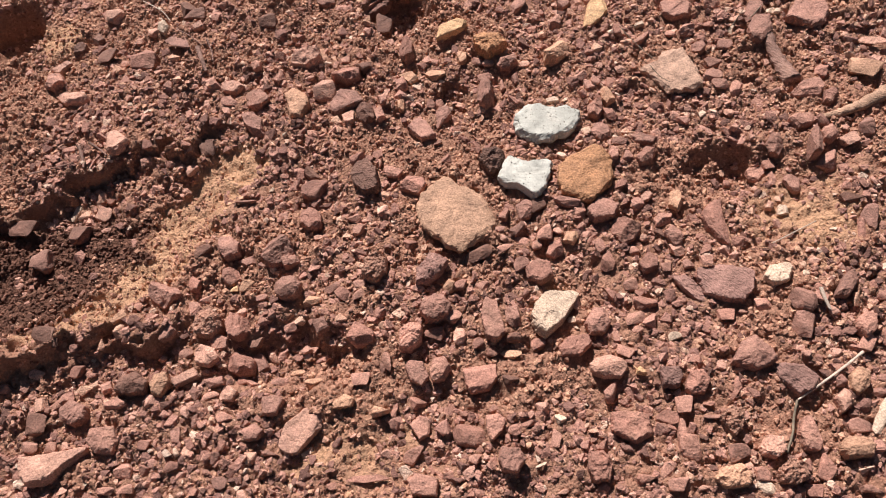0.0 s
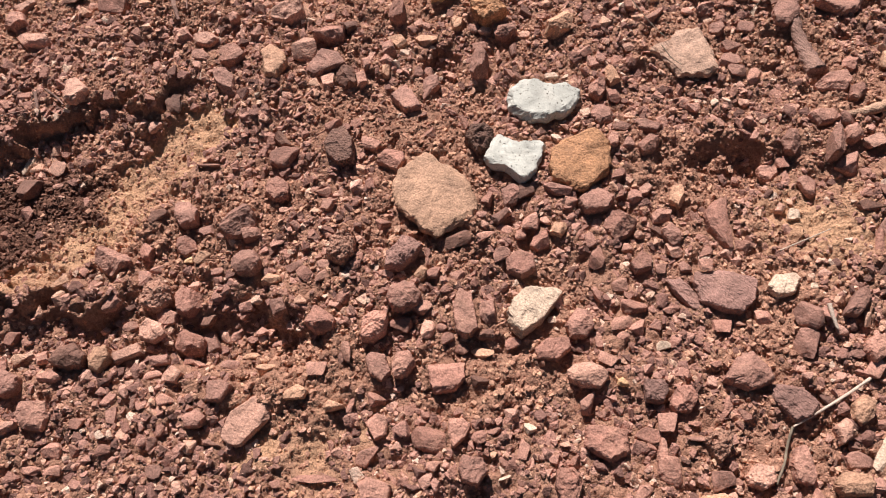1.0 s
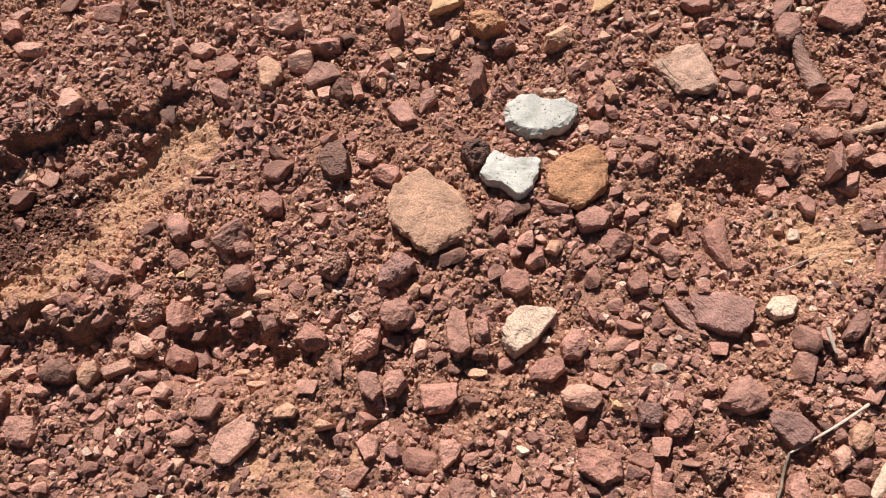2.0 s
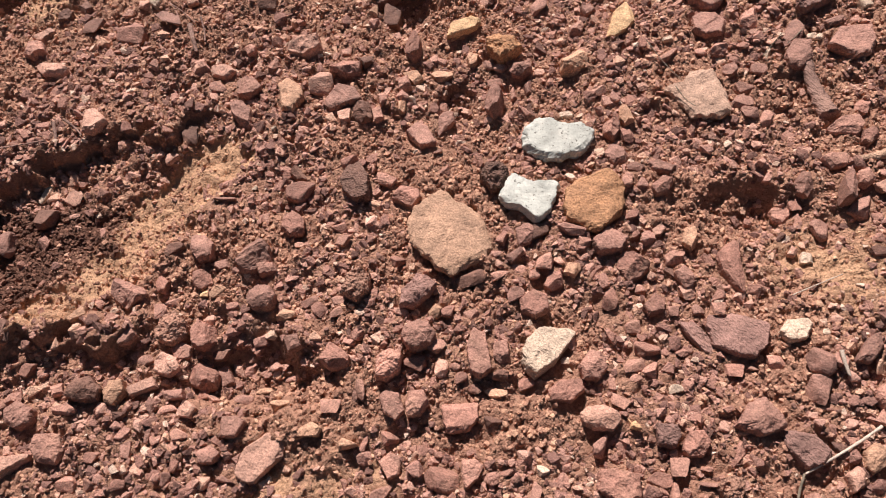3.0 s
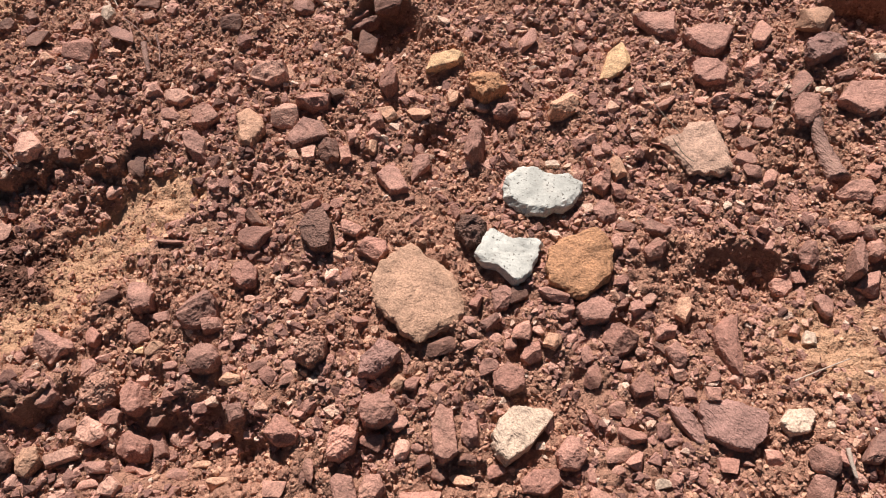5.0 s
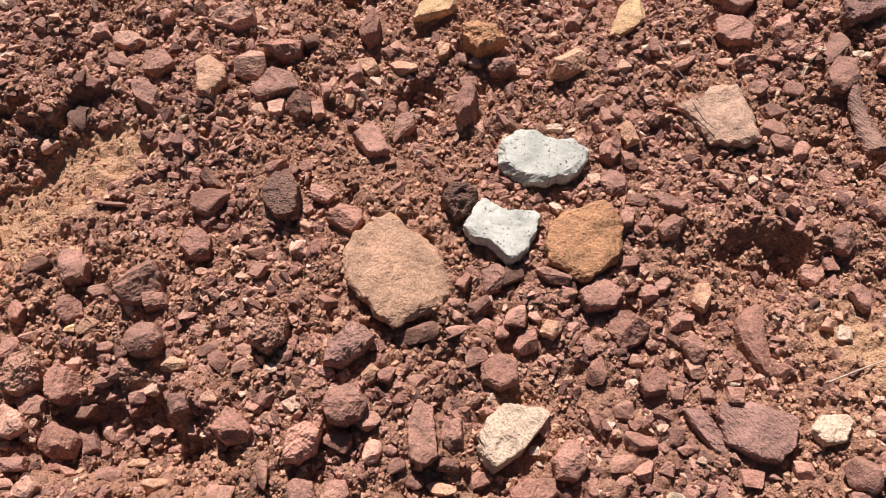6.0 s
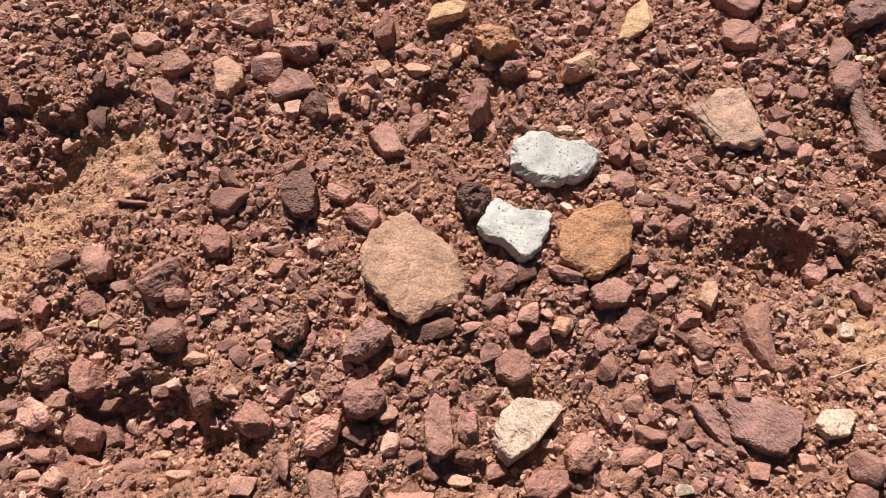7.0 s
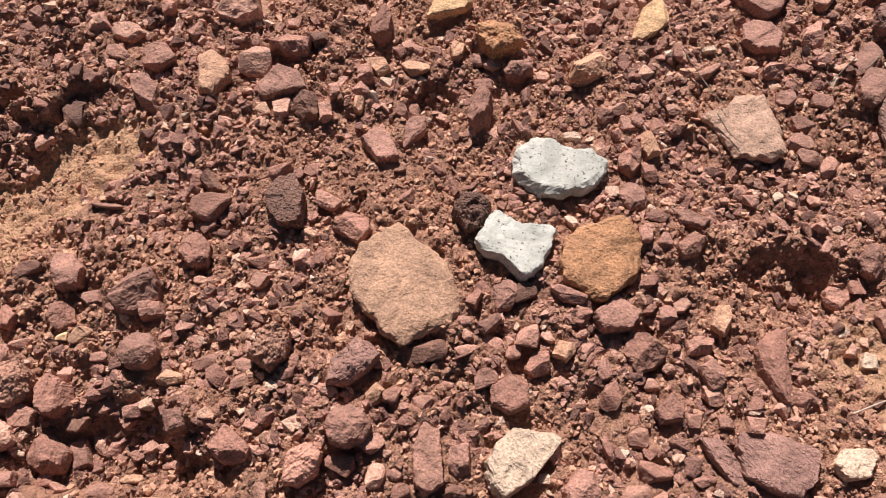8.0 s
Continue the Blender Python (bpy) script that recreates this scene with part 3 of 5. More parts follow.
big_rock("sandstone_block", "brown-mauve pyramid-shaped sandstone lump", ROCK["mauve"], 0.244, 0.212,
         [(-0.3, -1.7), (1.9, -0.8), (1.6, 0.3), (0.2, 1.8), (-1.1, 1.2), (-2.4, -0.8)],
         0.0158, 0.25, (-4, 0), 0.5, 0.35, 0.1, 30)
big_rock("sandstone_block", "red-brown bedded sandstone block with a square front", ROCK["red"], 0.119, 0.150,
         [(-1.9, -0.6), (0.3, -1.8), (1.8, -1.0), (1.8, 0.9), (-0.2, 1.3), (-1.8, 1.2)],
         0.0152, 0.25, (-4, 0), 0.5, 0.0, 0.1, 31)
big_rock("siltstone_fragment", "purple-grey egg-shaped siltstone flake leaning on gravel", ROCK["mauve"], 0.345, 0.278,
         [(-0.3, -1.4), (1.1, 0.2), (1.1, 1.6), (-0.2, 0.9), (-1.7, -1.3)],
         0.0119, 0.2, (-8, 6), 0.4, 0.2, 0.1, 32)
big_rock("sandstone_fragment", "mauve-brown rough sandstone fragment among gravel", ROCK["mauve"], -0.132, 0.710,
         [(-0.5, -1.0), (1.3, 0.5), (1.6, 1.3), (-0.5, 0.7), (-1.9, -1.5)],
         0.0132, 0.25, (-5, 0), 0.5, 0.1, 0.1, 33)
big_rock("layered_stone", "long purple-brown stone split along pink layers", PURPLE, -0.067, 0.320,
         [(-0.2, -1.6), (1.0, -0.5), (1.8, 0.8), (0.9, 1.6), (-0.2, 1.7), (-1.6, -0.1), (-1.7, -1.9)],
         0.0172, 0.2, (-6, 4), 0.9, 0.1, 0.1, 34)
big_rock("round_stone", "round rough mauve-brown stone with pitted face", ROCK["mauve"], -0.064, 0.276,
         [(-1.0, -1.2), (0.1, -1.5), (1.3, -0.9), (1.7, 0.2), (1.0, 1.2), (-0.2, 1.5), (-1.3, 0.9), (-1.6, -0.2)],
         0.0185, 0.2, (-3, 2), 0.5, 0.25, 0.1, 35)
big_rock("sandstone_block", "salmon sandstone lump with a ribbed broken side", ROCK["pink"], -0.090, 0.247,
         [(-0.0, -1.4), (1.1, -0.4), (1.2, 1.0), (-0.0, 1.5), (-1.2, 0.7), (-1.1, -1.3)],
         0.0185, 0.2, (-4, 3), 0.7, 0.1, 0.1, 36)
big_rock("soil_clod", "dark brown granular soil clod beside white concrete chip", CLOD, 0.004, 0.449,
         [(-0.3, -1.8), (1.2, -1.3), (1.4, 0.5), (0.4, 1.6), (-1.0, 1.1), (-1.6, -0.2)],
         0.0211, 0.2, (-3, 0), 0.8, 0.3, 0.1, 37)
big_rock("dark_stone", "dark grey-brown speckled stone with rough face", CLOD, -0.141, 0.442,
         [(-1.2, -1.1), (0.1, -2.4), (1.7, -2.0), (1.4, 0.7), (0.2, 2.4), (-1.0, 2.0), (-1.6, 0.3)],
         0.0170, 0.25, (-6, -5), 0.5, 0.05, 0.06, 38)
big_rock("soil_clod", "crumbly red soil clod among the gravel", CRUMBLE, -0.126, 0.324,
         [(0.2, -1.8), (1.3, -0.8), (1.2, 1.1), (-0.0, 1.7), (-1.2, 0.8), (-1.4, -1.0)],
         0.0198, 0.25, (-3, 0), 1.0, 0.3, 0.1, 39)
big_rock("soil_clod", "crumbly red-brown soil clod with small stones stuck in", CRUMBLE, -0.310, 0.278,
         [(-0.9, -1.3), (0.5, -1.7), (1.7, -0.7), (1.5, 0.7), (-0.0, 1.9), (-1.3, 1.2), (-1.5, -0.2)],
         0.0198, 0.25, (-3, 0), 1.0, 0.3, 0.1, 40)
big_rock("sandstone_fragment", "rusty orange crumbling sandstone lump on soil", RUSTY, 0.010, 0.619,
         [(-1.7, -0.6), (-0.4, -1.8), (0.9, -1.2), (2.1, -0.1), (1.1, 1.5), (-0.2, 1.7), (-2.1, 0.7)],
         0.0190, 0.25, (-3, 0), 0.8, 0.2, 0.06, 41)
big_rock("sandstone_block", "square salmon sandstone lump with worn corners", ROCK["pink"], -0.403, 0.158,
         [(-1.6, -0.1), (-0.6, -1.2), (1.2, -1.4), (1.6, 0.0), (1.0, 1.4), (-1.5, 1.3)],
         0.0158, 0.25, (-4, 2), 0.5, 0.1, 0.1, 42)
big_rock("siltstone_fragment", "dark mauve angular stone in the shaded gravel", ROCK["mauve"], -0.440, 0.187,
         [(-1.2, -0.6), (0.1, -1.3), (1.5, -0.7), (1.3, 0.7), (-0.4, 1.4), (-1.4, 0.5)],
         0.0158, 0.25, (-4, 2), 0.5, 0.1, 0.1, 43)
big_rock("siltstone_fragment", "dark brown wedge of stone with shaded side", ROCK["dark"], -0.379, 0.212,
         [(-0.3, -1.1), (1.5, -0.8), (1.7, 0.2), (0.2, 1.4), (-1.3, 0.9), (-1.8, -0.6)],
         0.0172, 0.2, (-6, 3), 0.4, 0.2, 0.1, 44)
big_rock("sandstone_fragment", "pale pink long flat sandstone chip", ROCK["pale"], -0.327, 0.220,
         [(-0.9, -1.0), (1.5, 0.1), (0.9, 1.1), (-1.5, -0.2)],
         0.0106, 0.25, (-4, 3), 0.3, 0.0, 0.1, 45)
big_rock("sandstone_fragment", "tan upright oval sandstone lump", ROCK["tan"], -0.352, 0.213,
         [(-0.6, -1.1), (0.4, -1.3), (1.1, 0.1), (0.6, 1.3), (-0.6, 1.1), (-1.0, -0.1)],
         0.0158, 0.25, (-3, 2), 0.4, 0.2, 0.1, 46)
big_rock("sandstone_fragment", "pale angular sandstone chip with bright top", ROCK["pale"], -0.307, 0.242,
         [(-0.9, -0.8), (0.3, -1.1), (1.5, -0.3), (0.9, 0.7), (-0.6, 1.3), (-1.2, 0.2)],
         0.0132, 0.25, (-4, 2), 0.5, 0.1, 0.1, 47)
big_rock("siltstone_fragment", "mauve four-sided stone with flat top", ROCK["mauve"], -0.230, 0.186,
         [(-0.9, -1.1), (0.6, -1.1), (1.2, 0.5), (0.2, 0.9), (-1.1, 0.7)],
         0.0132, 0.25, (-4, 2), 0.4, 0.0, 0.1, 48)
big_rock("sandstone_block", "mauve-brown angular block among gravel", ROCK["mauve"], 0.004, 0.122,
         [(-1.2, 0.1), (-0.8, -1.0), (0.5, -1.3), (1.4, -0.0), (0.9, 1.0), (-0.9, 1.2)],
         0.0158, 0.25, (-4, 2), 0.4, 0.1, 0.1, 49)
big_rock("sandstone_block", "salmon five-sided block with a smooth top", ROCK["pink"], -0.080, 0.103,
         [(-0.9, -0.9), (1.4, -1.1), (1.5, 0.5), (-0.6, 1.1), (-1.4, 0.5)],
         0.0145, 0.25, (-3, 2), 0.3, 0.05, 0.1, 50)
big_rock("oval_stone", "smooth pale salmon oval pebble lying flat", ROCK["pale"], 0.104, 0.207,
         [(-1.5, -0.6), (-0.5, -1.1), (1.1, -1.1), (1.9, -0.2), (1.5, 0.6), (0.3, 1.1), (-1.1, 0.9), (-1.8, 0.3)],
         0.0132, 0.25, (-2, 0), 0.25, 0.35, 0.1, 51)
big_rock("round_stone", "round red-brown stone with matt face", ROCK["red"], 0.184, 0.187,
         [(-1.1, -0.6), (-0.6, -1.1), (0.7, -1.0), (1.4, 0.3), (0.8, 1.2), (-0.3, 1.1), (-0.9, 0.2)],
         0.0158, 0.25, (-2, 0), 0.4, 0.3, 0.1, 52)
big_rock("sandstone_fragment", "salmon triangular shard with one sharp point", ROCK["pink"], 0.167, 0.136,
         [(-0.7, 0.4), (-0.8, -1.2), (0.5, -1.7), (1.2, -1.1), (0.0, 0.1), (0.1, 1.6), (-0.3, 1.9)],
         0.0119, 0.25, (-3, 3), 0.3, 0.05, 0.1, 53)
big_rock("sandstone_fragment", "tan-pink barrel-shaped sandstone lump", ROCK["tan"], 0.313, 0.121,
         [(-1.4, -0.3), (-0.9, -1.0), (1.1, -0.9), (1.7, 0.1), (1.3, 0.8), (-0.5, 0.9), (-1.2, 0.4)],
         0.0158, 0.25, (-3, 0), 0.4, 0.2, 0.1, 54)
big_rock("sandstone_fragment", "long salmon shard with rounded sides", ROCK["pink"], 0.278, 0.135,
         [(-1.0, 0.2), (-0.8, -1.3), (0.4, -1.6), (0.8, -0.9), (0.6, 0.4), (0.4, 1.7), (-0.4, 1.5)],
         0.0132, 0.25, (-3, 4), 0.4, 0.15, 0.1, 55)
big_rock("sandstone_block", "dark mauve ribbed sandstone block", PURPLE, 0.163, 0.194,
         [(-1.0, -0.9), (0.4, -1.1), (1.0, 0.0), (0.7, 0.9), (-1.1, 1.0)],
         0.0145, 0.25, (-3, 0), 0.6, 0.05, 0.1, 56)
big_rock("soil_clod", "light crumbly clod of cemented grit", CRUMBLE, 0.209, 0.148,
         [(-0.7, -0.7), (-0.1, -1.5), (0.8, -0.5), (1.2, 1.1), (-0.0, 1.3), (-1.2, 0.4)],
         0.0172, 0.25, (-3, 3), 1.0, 0.2, 0.1, 57)
big_rock("sandstone_fragment", "pale orange-pink angular sandstone lump", ROCK["pale"], 0.241, 0.124,
         [(-1.0, -0.6), (0.1, -1.0), (1.1, -0.4), (1.1, 0.8), (-0.2, 1.1), (-1.1, 0.1)],
         0.0145, 0.25, (-3, 3), 0.5, 0.1, 0.1, 58)
big_rock("sandstone_fragment", "broad pale tan weathered sandstone lump", ROCK["tan"], 0.201, 0.099,
         [(-0.8, -1.0), (1.2, -0.9), (1.7, 0.2), (0.8, 1.1), (-1.0, 0.8), (-1.8, -0.2)],
         0.0145, 0.3, (-3, 0), 0.8, 0.15, 0.1, 59)
big_rock("soil_clod", "pale crumbly clod at the gravel's near side", CRUMBLE, 0.255, 0.101,
         [(-1.2, -0.7), (-0.1, -1.1), (1.3, -0.5), (1.3, 0.7), (-0.1, 1.2), (-1.3, 0.3)],
         0.0172, 0.25, (-3, 0), 1.0, 0.2, 0.1, 60)
big_rock("sandstone_fragment", "salmon pointed sandstone lump near straw", ROCK["pink"], 0.353, 0.237,
         [(-1.0, -0.3), (-0.4, -1.5), (0.7, -0.7), (1.2, 0.8), (0.2, 1.2), (-0.8, 0.5)],
         0.0145, 0.25, (-3, 3), 0.4, 0.1, 0.1, 61)
big_rock("sandstone_fragment", "pale orange oval sandstone chip near straw", ROCK["pale"], 0.315, 0.164,
         [(-0.5, -1.2), (0.4, -0.6), (0.7, 0.5), (0.2, 1.1), (-0.8, 0.3)],
         0.0132, 0.25, (-3, 2), 0.3, 0.2, 0.1, 62)
big_rock("sandstone_fragment", "olive-tan oval sandstone lump near straw", ROCK["tan"], 0.333, 0.182,
         [(-1.0, -0.8), (-0.4, -1.4), (0.7, -0.6), (1.1, 0.7), (0.3, 1.4), (-0.7, 0.6)],
         0.0145, 0.25, (-3, 0), 0.4, 0.25, 0.1, 63)
big_rock("sandstone_fragment", "red-brown flat sandstone beside cream limestone", ROCK["red"], 0.074, 0.230,
         [(-1.3, -1.0), (0.4, -1.0), (1.7, 0.1), (1.4, 1.1), (-0.6, 0.9), (-1.6, -0.1)],
         0.0125, 0.25, (-4, 0), 0.35, 0.05, 0.1, 64)
big_rock("round_stone", "rounded mauve-brown stone beside cream limestone", ROCK["mauve"], 0.099, 0.254,
         [(-0.9, -1.3), (0.5, -1.3), (1.3, -0.1), (0.8, 1.3), (-0.4, 1.4), (-1.3, 0.0)],
         0.0158, 0.25, (-3, 2), 0.4, 0.25, 0.1, 65)
big_rock("sandstone_fragment", "salmon round-cornered stone with two facets", ROCK["pink"], -0.062, 0.214,
         [(-0.7, -1.3), (0.5, -1.1), (1.2, 0.1), (0.6, 1.2), (-0.6, 1.1), (-1.0, -0.1)],
         0.0152, 0.25, (-3, 2), 0.35, 0.15, 0.1, 66)
big_rock("siltstone_fragment", "mauve-pink leaf-shaped flat stone", ROCK["mauve"], -0.085, 0.212,
         [(-0.6, -0.9), (0.5, -1.5), (1.3, -0.6), (0.6, 1.1), (-0.6, 1.3), (-1.2, 0.6)],
         0.0125, 0.25, (-3, 4), 0.35, 0.1, 0.1, 67)
big_rock("sandstone_block", "red four-sided sandstone chip with flat top", ROCK["red"], 0.159, 0.316,
         [(-0.6, -1.0), (0.8, -0.6), (1.0, 0.6), (-0.0, 1.2), (-1.2, -0.2)],
         0.0125, 0.25, (-4, 0), 0.3, 0.0, 0.1, 68)
big_rock("sandstone_block", "red-brown rough upright sandstone lump", ROCK["red"], 0.085, 0.113,
         [(-1.1, -0.2), (-0.6, -1.5), (0.8, -1.3), (1.2, 0.2), (0.5, 1.4), (-0.9, 1.3)],
         0.0172, 0.25, (-3, 0), 0.7, 0.15, 0.1, 69)

chip("flake", "pale", -0.520, 0.590, [(-1.0, -0.7), (1.4, -0.8), (2.4, -0.2), (1.4, 0.6), (-1.1, 0.8), (-2.3, 0.5)])
chip("wedge", "pale", -0.217, 0.619, [(-1.5, -1.0), (0.2, -1.3), (2.1, -0.6), (1.5, 1.4), (0.2, 1.2), (-2.1, -0.6)])
chip("flake", "pale", -0.314, 0.590, [(-1.2, -0.6), (0.6, -1.0), (1.6, 0.2), (0.6, 1.0), (-1.6, 0.6)])
chip("block", "pink", -0.279, 0.566, [(-1.3, -0.9), (0.3, -1.4), (1.6, -0.1), (0.1, 1.4), (-1.6, 0.8)])
chip("flake", "mauve", -0.281, 0.530, [(-1.2, 0.1), (0.1, -1.4), (1.5, -1.9), (1.5, 0.0), (-0.4, 1.8), (-1.6, 1.5)])
chip("wedge", "red", -0.169, 0.589, [(0.1, -1.0), (1.8, -0.8), (1.8, 0.6), (-0.3, 1.1), (-1.8, -0.2)])
chip("flake", "mauve", -0.164, 0.551, [(-1.5, -1.8), (0.3, -1.0), (2.2, -0.6), (1.0, 1.2), (-1.0, 1.8), (-2.3, -0.7)])
chip("block", "dark", -0.144, 0.530, [(-1.1, -0.1), (-0.2, -1.2), (1.2, -1.0), (0.8, 1.2), (-1.2, 1.2)])
chip("flake", "pale", -0.546, 0.643, [(0.1, -1.2), (1.4, 0.6), (0.6, 1.1), (-1.5, -0.4)])
chip("block", "pink", -0.547, 0.617, [(-1.4, -0.6), (0.0, -1.1), (1.4, -0.2), (0.6, 1.2), (-1.4, 1.0)])
chip("round", "cream", -0.414, 0.692, [(-0.7, -0.3), (0.4, -1.2), (0.8, -0.1), (0.1, 1.2), (-0.8, 0.9)])
chip("flake", "pale", -0.370, 0.694, [(-0.4, -0.8), (1.0, -0.4), (0.4, 0.8), (-1.0, 0.1)])
chip("round", "pink", -0.285, 0.620, [(-0.2, -0.8), (0.6, -0.6), (0.6, 0.4), (-0.1, 0.8), (-0.7, 0.2)])
chip("wedge", "pink", -0.255, 0.597, [(0.1, -1.0), (0.8, 0.0), (0.3, 1.0), (-0.8, 0.0)])
chip("flake", "pink", -0.172, 0.617, [(-0.5, -0.6), (0.6, -0.5), (0.7, 0.7), (-0.7, -0.0)])
chip("block", "dark", -0.527, 0.675, [(-0.7, -1.1), (0.6, -1.0), (1.0, 0.1), (0.0, 1.0), (-1.0, -0.2)])
chip("block", "dark", -0.506, 0.688, [(0.1, -1.1), (1.0, -0.2), (-0.1, 1.1), (-0.9, -0.3)])
chip("wedge", "dark", -0.206, 0.455, [(0.1, -1.0), (1.0, -0.7), (-0.5, 1.0), (-1.0, 0.0)])
chip("block", "mauve", -0.293, 0.365, [(-1.2, -0.2), (-0.2, -1.5), (1.3, -1.0), (1.2, 0.5), (-0.1, 1.5), (-1.3, 1.4)])
chip("flake", "mauve", -0.273, 0.350, [(0.0, -0.8), (1.0, -0.4), (0.7, 0.7), (-1.1, -0.1)])
chip("wedge", "mauve", -0.235, 0.354, [(-1.0, -1.8), (0.2, -1.7), (1.7, -0.4), (1.3, 1.2), (0.0, 1.8), (-1.7, -1.1)])
chip("block", "pink", -0.222, 0.342, [(-0.6, -0.8), (1.2, -0.3), (0.7, 0.7), (-1.2, 0.4)])
chip("wedge", "mauve", -0.362, 0.310, [(-1.4, -0.6), (0.1, -1.6), (1.9, 0.0), (1.4, 0.7), (-1.5, 1.6), (-1.8, 0.3)])
chip("block", "red", -0.288, 0.331, [(-0.9, -0.6), (0.1, -1.2), (1.1, -0.3), (0.3, 1.2), (-1.1, 0.7)])
chip("round", "mauve", -0.220, 0.310, [(-1.3, -0.7), (-0.5, -1.3), (0.9, -1.0), (1.5, 0.1), (0.7, 1.3), (-0.8, 1.3), (-1.5, 0.4)])
chip("round", "tan", -0.196, 0.296, [(-0.9, -0.5), (-0.1, -0.6), (1.0, -0.1), (0.9, 0.4), (-0.4, 0.6), (-0.9, -0.1)])
chip("block", "red", -0.202, 0.393, [(-1.2, -0.5), (-0.1, -1.4), (1.2, -1.1), (1.1, 0.5), (-0.1, 1.4), (-1.2, 0.8)])
chip("block", "red", -0.331, 0.327, [(-0.4, -0.8), (0.5, -0.9), (0.8, 0.3), (-0.2, 0.9), (-0.8, 0.1)])
chip("block", "mauve", -0.348, 0.267, [(-0.9, -0.9), (0.3, -0.6), (0.9, 0.2), (0.3, 0.9), (-0.6, 0.1)])
chip("block", "red", -0.277, 0.274, [(-0.9, -1.2), (0.2, -1.5), (1.4, -0.4), (1.1, 0.8), (-0.8, 1.5), (-1.4, 0.5)])
chip("flake", "pink", -0.296, 0.258, [(-0.5, -0.9), (1.0, -0.7), (1.0, 0.4), (-0.1, 0.9), (-1.0, 0.1)])
chip("block", "red", -0.273, 0.234, [(-1.4, -0.5), (0.3, -1.4), (1.6, -1.0), (1.5, 0.5), (-0.2, 1.5), (-1.6, 0.8)])
chip("flake", "mauve", -0.255, 0.239, [(0.1, -1.2), (1.1, -0.6), (0.1, 1.2), (-1.1, 0.5)])
chip("block", "mauve", -0.295, 0.215, [(-0.6, -0.6), (1.2, -0.4), (0.8, 0.6), (-1.2, 0.3)])
chip("block", "pale", -0.275, 0.200, [(-0.9, -0.7), (0.4, -0.8), (0.9, 0.1), (-0.1, 0.8), (-1.0, -0.1)])
chip("block", "mauve", -0.248, 0.160, [(-0.6, -0.9), (0.7, -0.8), (1.1, 0.1), (0.2, 0.9), (-1.1, 0.2)])
chip("flake", "tan", -0.157, 0.186, [(-0.9, -0.7), (0.9, -0.6), (1.2, 0.2), (0.2, 0.7), (-1.2, -0.2)])
chip("block", "red", -0.143, 0.255, [(-0.3, -1.3), (1.3, -1.1), (1.5, -0.1), (-0.7, 1.3), (-1.4, -0.5)])
chip("block", "mauve", -0.184, 0.266, [(-0.2, -0.9), (1.0, -0.3), (0.5, 0.9), (-1.0, 0.6)])
chip("flake", "pink", -0.396, 0.196, [(-1.0, -0.5), (0.4, -0.6), (1.4, -0.1), (0.4, 0.6), (-1.4, 0.0)])
chip("block", "pink", -0.412, 0.215, [(-0.2, -0.8), (0.8, -0.4), (0.3, 0.8), (-0.8, 0.3)])
chip("flake", "mauve", -0.328, 0.161, [(-0.3, -0.7), (0.6, -0.9), (0.3, 0.9), (-0.6, 0.3)])
chip("flake", "tan", -0.401, 0.287, [(-0.6, -0.9), (0.9, -0.1), (0.3, 0.9), (-1.0, -0.7)])
chip("block", "tan", -0.148, 0.679, [(0.7, -1.0), (0.5, 1.1), (-0.2, 0.2), (-0.7, -1.1)])
chip("flake", "mauve", -0.138, 0.715, [(-1.1, -1.0), (1.1, 0.7), (0.9, 1.0), (-0.5, -0.2)])
chip("wedge", "red", -0.092, 0.623, [(-0.7, -1.3), (0.0, -2.2), (0.9, -1.1), (0.9, 0.5), (0.1, 2.1), (-0.9, -0.1)])
chip("wedge", "tan", 0.086, 0.601, [(-1.4, -1.6), (0.2, -1.3), (1.4, -0.5), (1.5, 1.1), (0.4, 1.7), (-0.4, 0.7), (-1.5, -0.4)])
chip("block", "tan", -0.026, 0.609, [(-0.3, -1.1), (0.5, -0.6), (0.7, 0.8), (-0.2, 1.1), (-0.7, 0.2)])
chip("flake", "red", -0.000, 0.581, [(-0.7, -0.6), (0.9, -0.4), (0.7, 0.7), (-0.9, 0.4)])
chip("round", "mauve", 0.030, 0.596, [(-1.1, -0.8), (0.2, -1.0), (1.3, -0.2), (1.1, 1.0), (-0.5, 0.8), (-1.3, 0.0)])
chip("block", "mauve", 0.037, 0.571, [(-0.2, -1.0), (0.5, -0.7), (0.3, 1.0), (-0.5, 0.1)])
chip("block", "pink", 0.022, 0.567, [(-0.2, -1.0), (0.4, -0.6), (0.0, 1.0), (-0.4, 0.2)])
chip("wedge", "mauve", 0.003, 0.549, [(-0.8, -1.5), (-0.1, -2.3), (0.8, -1.1), (0.9, 1.3), (-0.2, 2.3), (-0.9, 0.5)])
chip("flake", "mauve", -0.052, 0.522, [(-0.6, -1.7), (1.0, 0.5), (0.8, 1.8), (-0.3, 1.6), (-1.0, -0.0)])
chip("block", "dark", -0.147, 0.597, [(-0.0, -0.8), (1.2, -0.2), (0.8, 0.9), (-1.1, 0.7)])
chip("block", "pink", -0.099, 0.570, [(-0.4, -1.2), (0.8, -0.3), (0.3, 1.2), (-0.8, 0.7)])
chip("flake", "tan", -0.092, 0.582, [(0.3, -0.9), (1.3, -0.2), (0.6, 0.9), (-1.3, 0.7)])
chip("block", "pink", -0.123, 0.548, [(-0.1, -1.0), (0.6, -0.3), (0.2, 0.9), (-0.6, 0.5)])
